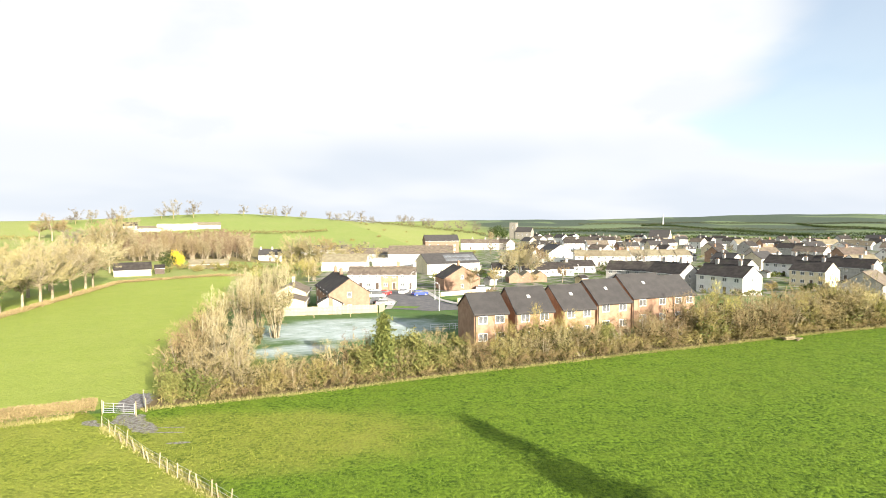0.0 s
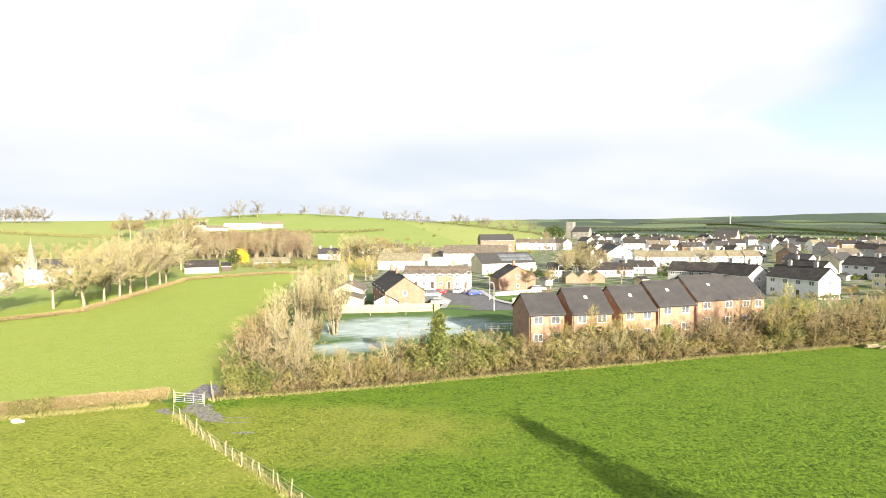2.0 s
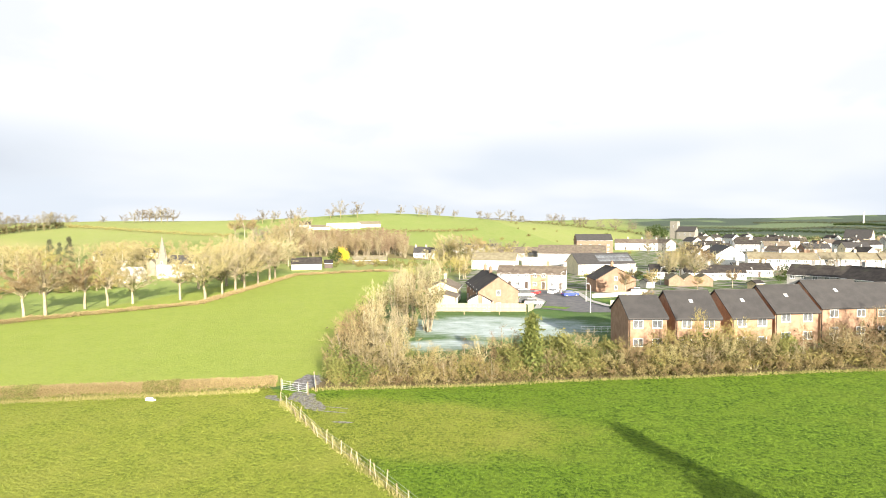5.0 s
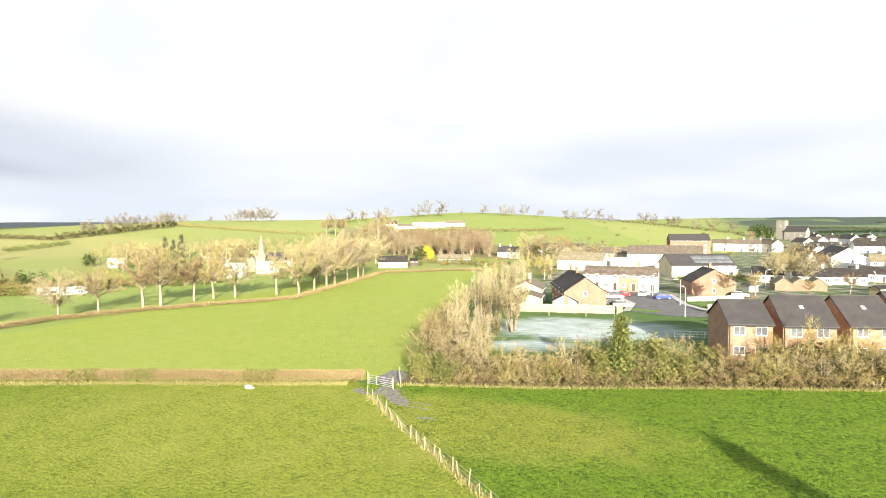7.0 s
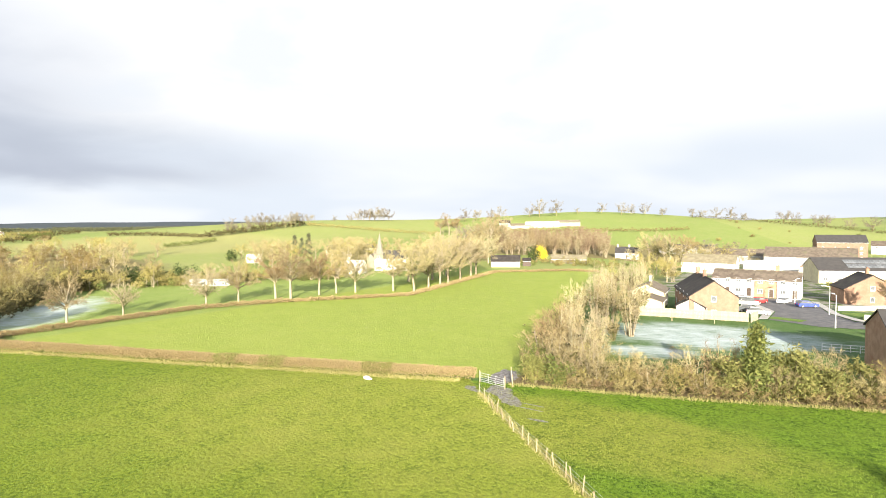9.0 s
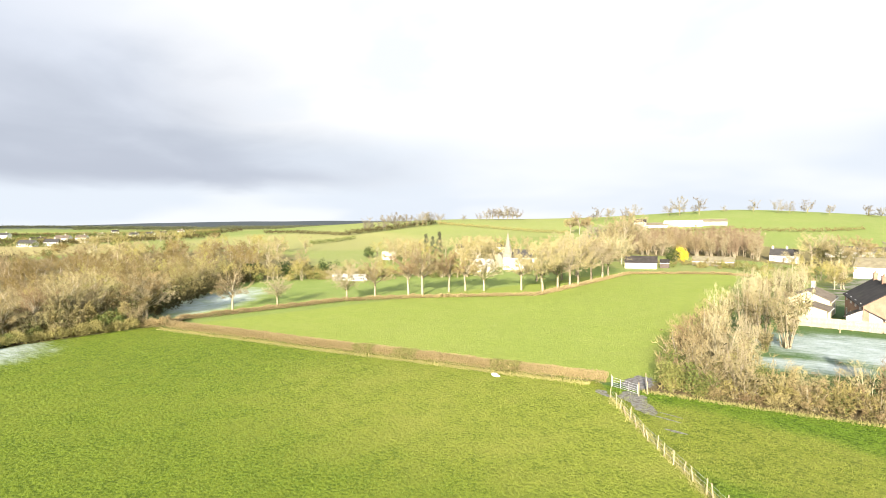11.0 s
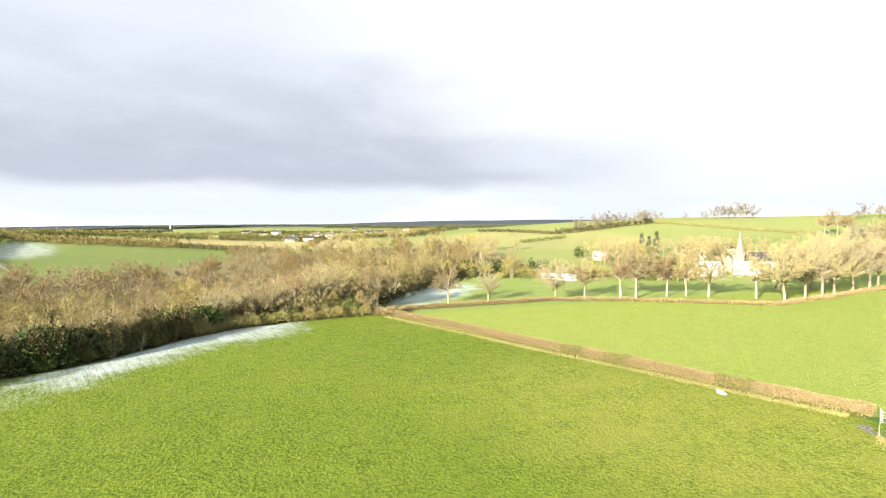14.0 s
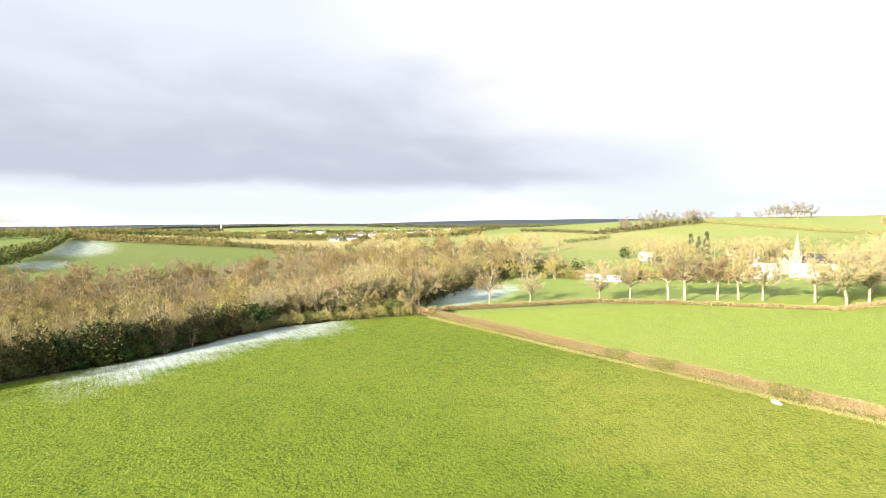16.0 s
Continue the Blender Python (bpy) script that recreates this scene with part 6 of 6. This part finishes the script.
def blob(x, y, rx, ry, turn, seed):
    rng = random.Random(seed)
    out = []
    for i in range(22):
        a = 2 * math.pi * i / 22
        k = rng.uniform(0.7, 1.15)
        u, v = math.cos(a) * rx * k, math.sin(a) * ry * k
        c, s = math.cos(radians(turn)), math.sin(radians(turn))
        out.append((x + u * c - v * s, y + u * s + v * c))
    return out


def close():
    sheet("road", [(-11, 117), (-3, 113.5), (22, 120), (22, 124.5), (2, 124), (-2, 133), (-6, 157), (-19, 158), (-17, 146), (-11, 130)], "asphalt", "worn grey asphalt of the close", 0.05)
    sheet("pavement", [(-12.6, 116), (-11.2, 117), (-11.2, 130), (-17.2, 146), (-19.2, 158), (-21, 158), (-18.8, 146), (-12.8, 130)], "paving", "pale concrete pavement along the close", 0.11)
    sheet("pavement", [(2.2, 124.4), (22, 125.0), (22, 126.8), (3.4, 126.2), (-0.4, 134), (-4.6, 157), (-6, 157), (-1.8, 133.4)], "paving", "pale concrete pavement along the close", 0.11)
    sheet("grass_island", [(-11.6, 118.5), (-6.0, 117.2), (-5.2, 120.0), (-10.6, 121.6)], "lawn", "small green lawn beside the close", 0.09, "lawn")
    sheet("grass_island", [(-0.6, 136.5), (4.0, 130.5), (13.0, 131.5), (13.0, 136.5), (3.0, 138.5)], "lawn", "small green lawn beside the close", 0.05, "lawn")
    sheet("grass_island", [(3.0, 118.5), (13.0, 118.8), (13.0, 119.6), (3.5, 121.0)], "lawn", "small green lawn beside the close", 0.09, "lawn")
    # board fence in panels
    fence = thing("board_fence", pose(0, 0, 0), "pale close-board garden fence round the corner house", "fence")
    pts = [Vector(p) for p in ((-33.5, 107.0), (-13.2, 111.6), (-12.2, 116.8))]
    me = Shape().box(0, 0.014, 0.4, 1.8, 0.05, 0.5).box(0, 0.014, 1.3, 1.8, 0.05, 1.4).mesh("panel", M["board"])
    plank = Shape().box(-0.07, -0.012, 0.08, 0.07, 0.012, 1.75).mesh("board", M["board"])
    post = Shape().box(-0.06, -0.06, -0.4, 0.06, 0.06, 1.85).mesh("post", M["board"])
    for p, q in zip(pts, pts[1:]):
        t = (q - p)
        turn = math.degrees(math.atan2(t.y, t.x))
        k = int(t.length / 1.86)
        for i in range(k):
            c = p + t.normalized() * 1.86 * i
            panel = part("panel", me, fence, pose(c.x, c.y, gz(c.x, c.y), 0, 0, turn))
            for b in range(12):
                part("board", plank, panel, pose(0.09 + b * 0.148, -0.012 * (b % 2), 0.02 * ((b * 7 + i) % 3)))
            part("post", post, fence, pose(c.x - 0.03 * t.normalized().x, c.y, gz(c.x, c.y), 0, 0, turn))
    # goal-like posts on the green
    for x, y in ((-25.3, 105.5), (-18.4, 106.8)):
        g = thing("marker_post", pose(x, y, gz(x, y)), "short pale wooden post on the village green", "post", "posts on the green")
        part("post", Shape().tube((0, 0, -0.3), (0, 0, 1.5), 0.09, 0.08, 8).mesh("post", M["post"]), g)
        part("cap", Shape().tube((0, 0, 1.5), (0, 0, 1.55), 0.1, 0.06, 8).mesh("cap", M["post"]), g)
    # street lamps
    def lamp(x, y, turn, h=5.6):
        l = thing("street_lamp", pose(x, y, gz(x, y), 0, 0, turn), "tall grey steel street lamp", "street lamp", "street lamps")
        part("column", Shape().tube((0, 0, -0.3), (0, 0, 1.3), 0.12, 0.12, 8).tube((0, 0, 1.3), (0, 0, h), 0.085, 0.06, 8).mesh("column", M["steel"]), l)
        part("arm", Shape().tube((0, 0, h - 0.02), (0.9, 0, h + 0.2), 0.05, 0.04, 6).mesh("arm", M["steel"]), l)
        part("lantern", Shape().box(0.75, -0.14, h + 0.13, 1.45, 0.14, h + 0.28).mesh("lantern", M["steel"]), l)
    for az, r, turn in ((-0.45, 114, 120), (-3.4, 150, 60), (-0.9, 132, 200), (6.2, 190, 30), (-7.8, 230, 0), (14.0, 200, 90), (18.5, 235, 40), (30.0, 185, 10), (24.0, 230, 80), (9.5, 260, 0), (36.0, 200, 60)):
        x, y = polar(az, r)
        lamp(x, y, turn)

    # cars
    def car(x, y, turn, paint_name, label, van=False):
        c = thing("car", pose(x, y, gz(x, y) + 0.06, 0, 0, turn), label, "car", "parked cars")
        h = 1.9 if van else 1.45
        side = [(-2.05, 0.25), (2.05, 0.25), (2.12, 0.55), (2.0, 0.82), (1.05, 0.92), (-1.95, 0.95), (-2.12, 0.6)]
        top = [(1.05, 0.9), (0.35, h), (-1.35, h), (-1.95, 0.9)] if not van else [(1.5, 0.9), (0.9, h), (-1.95, h), (-2.0, 0.9)]
        part("body", Shape().prism(side, -0.85, 0.85).mesh("body", M[paint_name]), c)
        part("cabin", Shape().prism([(a * 0.97, z - 0.04) for a, z in top], -0.74, 0.74).mesh("cabin", M["glass"]), c)
        part("roof", Shape().prism([(top[1][0] + 0.04, h - 0.06), (top[1][0], h + 0.01), (top[2][0], h + 0.01), (top[2][0] - 0.04, h - 0.06)], -0.76, 0.76).mesh("roof", M[paint_name]), c)
        for wx in (-1.3, 1.3):
            for wy in (-0.8, 0.8):
                w = part("wheel", Shape().tube((wx, wy - 0.1, 0.31), (wx, wy + 0.1, 0.31), 0.31, 0.31, 12).mesh("wheel", M["tyre"]), c)
                part("hub", Shape().tube((wx, wy - 0.11, 0.31), (wx, wy + 0.11, 0.31), 0.18, 0.18, 10).mesh("hub", M["steel"]), w)
        for wy in (-0.6, 0.6):
            part("headlight", Shape().box(2.0, wy - 0.18, 0.58, 2.1, wy + 0.18, 0.74).mesh("headlight", M["upvc"]), c)
            part("tail_light", Shape().box(-2.11, wy - 0.15, 0.66, -2.03, wy + 0.15, 0.82).mesh("tail_light", M["car_red"]), c)

    for t_az, r, turn, col, lab in ((-6.2, 123.5, 10, "car_silver", "silver hatchback parked beside the grass"), (-6.9, 126.5, 5, "car_grey", "dark grey car parked in the close"), (-6.1, 145, 70, "car_red", "red car parked before the terrace"),
                                    (-4.2, 149, 75, "car_white", "white car parked before the terrace"), (-2.5, 143, 30, "car_blue", "blue car parked in the close"), (-7.0, 140, 10, "car_white", "white van parked before the terrace"),
                                    (-7.6, 148, 70, "car_grey", "dark grey car parked before the terrace"), (4.2, 158, 0, "car_white", "white car parked behind the houses"), (15.0, 160, 20, "car_silver", "silver car parked in the estate")):
        x, y = polar(t_az, r)
        car(x, y, turn, col, lab, "van" in lab)
    # rail beside the first brick house
    rail = thing("garden_rail", pose(-2.2, 92.0, gz(-2.2, 92.0), 0, 0, 14), "low white metal railing beside the brick houses", "railing")
    for k in range(7):
        part("post", Shape().tube((k * 1.1, 0, -0.2), (k * 1.1, 0, 1.1), 0.04, 0.04).mesh("post", M["upvc"]), rail)
    for h in (0.25, 0.65, 1.05):
        part("rail", Shape().tube((0, 0, h), (6.6, 0, h), 0.035, 0.035).mesh("rail", M["upvc"]), rail)
    # garden walls and hedges of the estate
    for az0, r0, az1, r1 in ((1.5, 128, 12.5, 131), (-0.3, 141, 4.5, 150)):
        a, b = Vector(polar(az0, r0)), Vector(polar(az1, r1))
        t = b - a
        w = thing("garden_wall", pose(a.x, a.y, gz(a.x, a.y), 0, 0, math.degrees(math.atan2(t.y, t.x))), "low pale rendered garden wall", "wall")
        part("wall", Shape().box(0, -0.1, -1.2, t.length, 0.1, 0.95).mesh("wall", M["render_cream"]), w)
        part("coping", Shape().box(0, -0.16, 0.953, t.length, 0.16, 1.03).mesh("coping", M["paving"]), w)
    # old timber dumped by the hedge
    pile = thing("timber_pile", pose(54.0, 83.4, gz(54.0, 83.4), 0, 0, 18), "few old weathered timbers lying on the grass by the hedge", "timber")
    for k, (px, py, ln, turn, h) in enumerate(((0, 0, 4.2, 3, 0.16), (0.3, 0.45, 3.6, -5, 0.14), (-0.3, 0.25, 3.0, 12, 0.40), (0.6, -0.5, 2.4, 30, 0.12), (-1.6, 0.2, 1.6, 75, 0.36))):
        part("beam", Shape().box(-ln / 2, -0.11, -0.1, ln / 2, 0.11, 0.1).mesh("beam", M["bark_dark"]), pile, pose(px, py, h, 3 * k, 2, turn))
    # a dropped plastic sack
    sack = thing("plastic_sack", pose(-45.0, 45.9, gz(-45.0, 45.9), 0, 0, -20), "white plastic sack lying beside the clipped hedge", "sack")
    rng = np.random.default_rng(9)
    u, v = np.meshgrid(np.linspace(0, 2 * np.pi, 18, endpoint=False), np.linspace(0, 1, 6))
    rr = np.sqrt(1 - v ** 2) * (1 + 0.12 * np.sin(3 * u + 4 * v) + rng.normal(0, 0.04, u.shape))
    vs = np.stack([rr * np.cos(u) * 0.75, rr * np.sin(u) * 0.36, v * 0.26], -1).reshape(-1, 3)
    fs = [(i * 18 + j, i * 18 + (j + 1) % 18, (i + 1) * 18 + (j + 1) % 18, (i + 1) * 18 + j) for i in range(5) for j in range(18)]
    part("bag", mesh_of("bag", vs, fs, M["plastic_white"], True), sack)
    part("tie", Shape().tube((0.7, 0, 0.08), (0.95, 0.08, 0.14), 0.06, 0.1, 7).mesh("tie", M["plastic_white"]), sack)


close()


def gardens():
    """Hedges, sheds and shrubs between the houses of the estate."""
    rng = random.Random(77)
    for i in range(46):
        az, r = rng.uniform(-6, 40), rng.uniform(128, 300)
        if az < 12 and r < 165 or (az > 0 and r < 150):
            continue
        x, y = polar(az, r)
        a = radians(rng.choice((-50, 40, 5, 95)))
        ln = rng.uniform(6, 16)
        hedge_line("garden_hedge", (x, y), (x + ln * math.cos(a), y + ln * math.sin(a)), rng.uniform(1.2, 2.2), 1.1, 45, rng.choice(("leaf_dark", "leaf_olive", "twig_brown", "leaf_ivy")), "clipped garden hedge between the houses", 300 + i, 0.5, 0.16, 0.2)
    for i in range(16):
        x, y = polar(rng.uniform(2, 38), rng.uniform(168, 300))
        house(x, y, rng.choice((-50, 40)), rng.uniform(2.5, 4), 2.6, 2.0, 0.6, rng.choice(("post", "render_grey", "tin")), rng.choice(("tile_dark", "slate")), "small garden shed with a felt roof", front=0, storeys=1, doors=1, name="garden_shed", group="garden sheds")
    spots = []
    for i in range(120):
        az, r = rng.uniform(-10, 44), rng.uniform(150, 560)
        if r < 200 and az < 12:
            continue
        spots.append((K[rng.choice(("darkscrub", "tanscrub", "goldscrub", "tanscrub"))], *polar(az, r), rng.uniform(0.25, 0.55), rng.uniform(0, 6)))
    thicket("garden_shrubs", "garden shrubs and small trees between the houses", "shrubs", spots)


gardens()


# ---------------------------------------------------------------- grass
def side_of(a, b, x, y):
    """Positive where a point lies to the left of the line a-b."""
    dx, dy = b[0] - a[0], b[1] - a[1]
    return (dx * (y - a[1]) - dy * (x - a[0])) / math.hypot(dx, dy)


def blades(name, keep, clumps, per, mat, label, seed, az0, az1, r0, r1, tall, wide, clump=0.16):
    """Clumps of grass blades over part of a field, closer together near the camera's ground."""
    rng = np.random.default_rng(seed)
    az = np.radians(rng.uniform(az0, az1, clumps * 2))
    r = r0 * (r1 / r0) ** rng.uniform(0, 1, clumps * 2)
    x, y = r * np.sin(az), r * np.cos(az)
    ok = keep(x, y)
    x, y = x[ok][:clumps], y[ok][:clumps]
    n = len(x)
    size = np.repeat(rng.uniform(0.6, 1.4, n), per)
    cx = np.repeat(x, per) + rng.normal(0, clump, n * per) * size
    cy = np.repeat(y, per) + rng.normal(0, clump, n * per) * size
    base = np.column_stack([cx, cy, ground(cx, cy) - 0.02])
    d = np.column_stack([rng.normal(0, 0.55, n * per), rng.normal(0, 0.55, n * per), np.ones(n * per)])
    side = np.column_stack([rng.normal(0, 1, n * per), rng.normal(0, 1, n * per), np.zeros(n * per)])
    side *= (wide * size / (np.linalg.norm(side, axis=1) + 1e-6))[:, None]
    tri = np.stack([base - side, base + side, base + d * (tall * size * rng.uniform(0.5, 1.3, n * per))[:, None]], 1)
    return tagged(new(name, strands(name, tri, M[mat])), label, "grass", kind="stuff")


def right_field(x, y):
    return (side_of(HEDGE_A, HEDGE_B, x, y) < -0.2) & (side_of((24, 4), (-32, 50), x, y) < -0.2)


def left_field(x, y):
    return (side_of(BANK_A, BANK_B, x, y) > 1.0) & (side_of((24, 4), (-32, 50), x, y) > 0.2) & (x > wood_x(y) + 1.0) & ((x > wood_x(y) + 13.0) | (y > 2.0) | (y < -34.0))


blades("grass", right_field, 24000, 5, "grass_lush", "lush green tufted pasture grass", 1, -36, 46, 33, 115, 0.12, 0.02)
blades("grass", left_field, 25000, 5, "grass_left", "shorter yellowing pasture grass", 2, -118, -18, 33, 100, 0.10, 0.02)


def verge(name, a, b, width, count, label, seed, tall=0.45):
    rng = np.random.default_rng(seed)
    a, b = np.array(a, float), np.array(b, float)
    t = b - a
    n = np.array([-t[1], t[0]]) / np.linalg.norm(t)
    xy = a + t * rng.uniform(0, 1, (count, 1)) + n * (rng.normal(0, 0.5, (count, 1)) * width)
    base = np.column_stack([xy, ground(xy[:, 0], xy[:, 1]) - 0.02])
    d = np.column_stack([rng.normal(0, 0.45, (count, 2)), np.ones(count)])
    side = np.column_stack([rng.normal(0, 1, (count, 2)), np.zeros(count)])
    side *= 0.03 / (np.linalg.norm(side, axis=1, keepdims=True) + 1e-6)
    tri = np.stack([base - side, base + side, base + d * tall * rng.uniform(0.4, 1.3, (count, 1))], 1)
    return tagged(new(name, strands(name, tri, M["straw"])), label, "grass", kind="stuff")


verge("dry_grass", (-30, 52.9), (132, 115.5), 0.5, 10000, "tan dry grass along the foot of the hedge", 1, 0.38)
verge("dry_grass", (-35.4, 51.2), (-103.7, 22.7), 0.8, 9500, "tan dry grass along the clipped hedge", 2, 0.3)
verge("dry_grass", (-31.0, 48.6), (-8.0, 29.6), 0.5, 3000, "tan dry grass along the post fence", 3, 0.28)
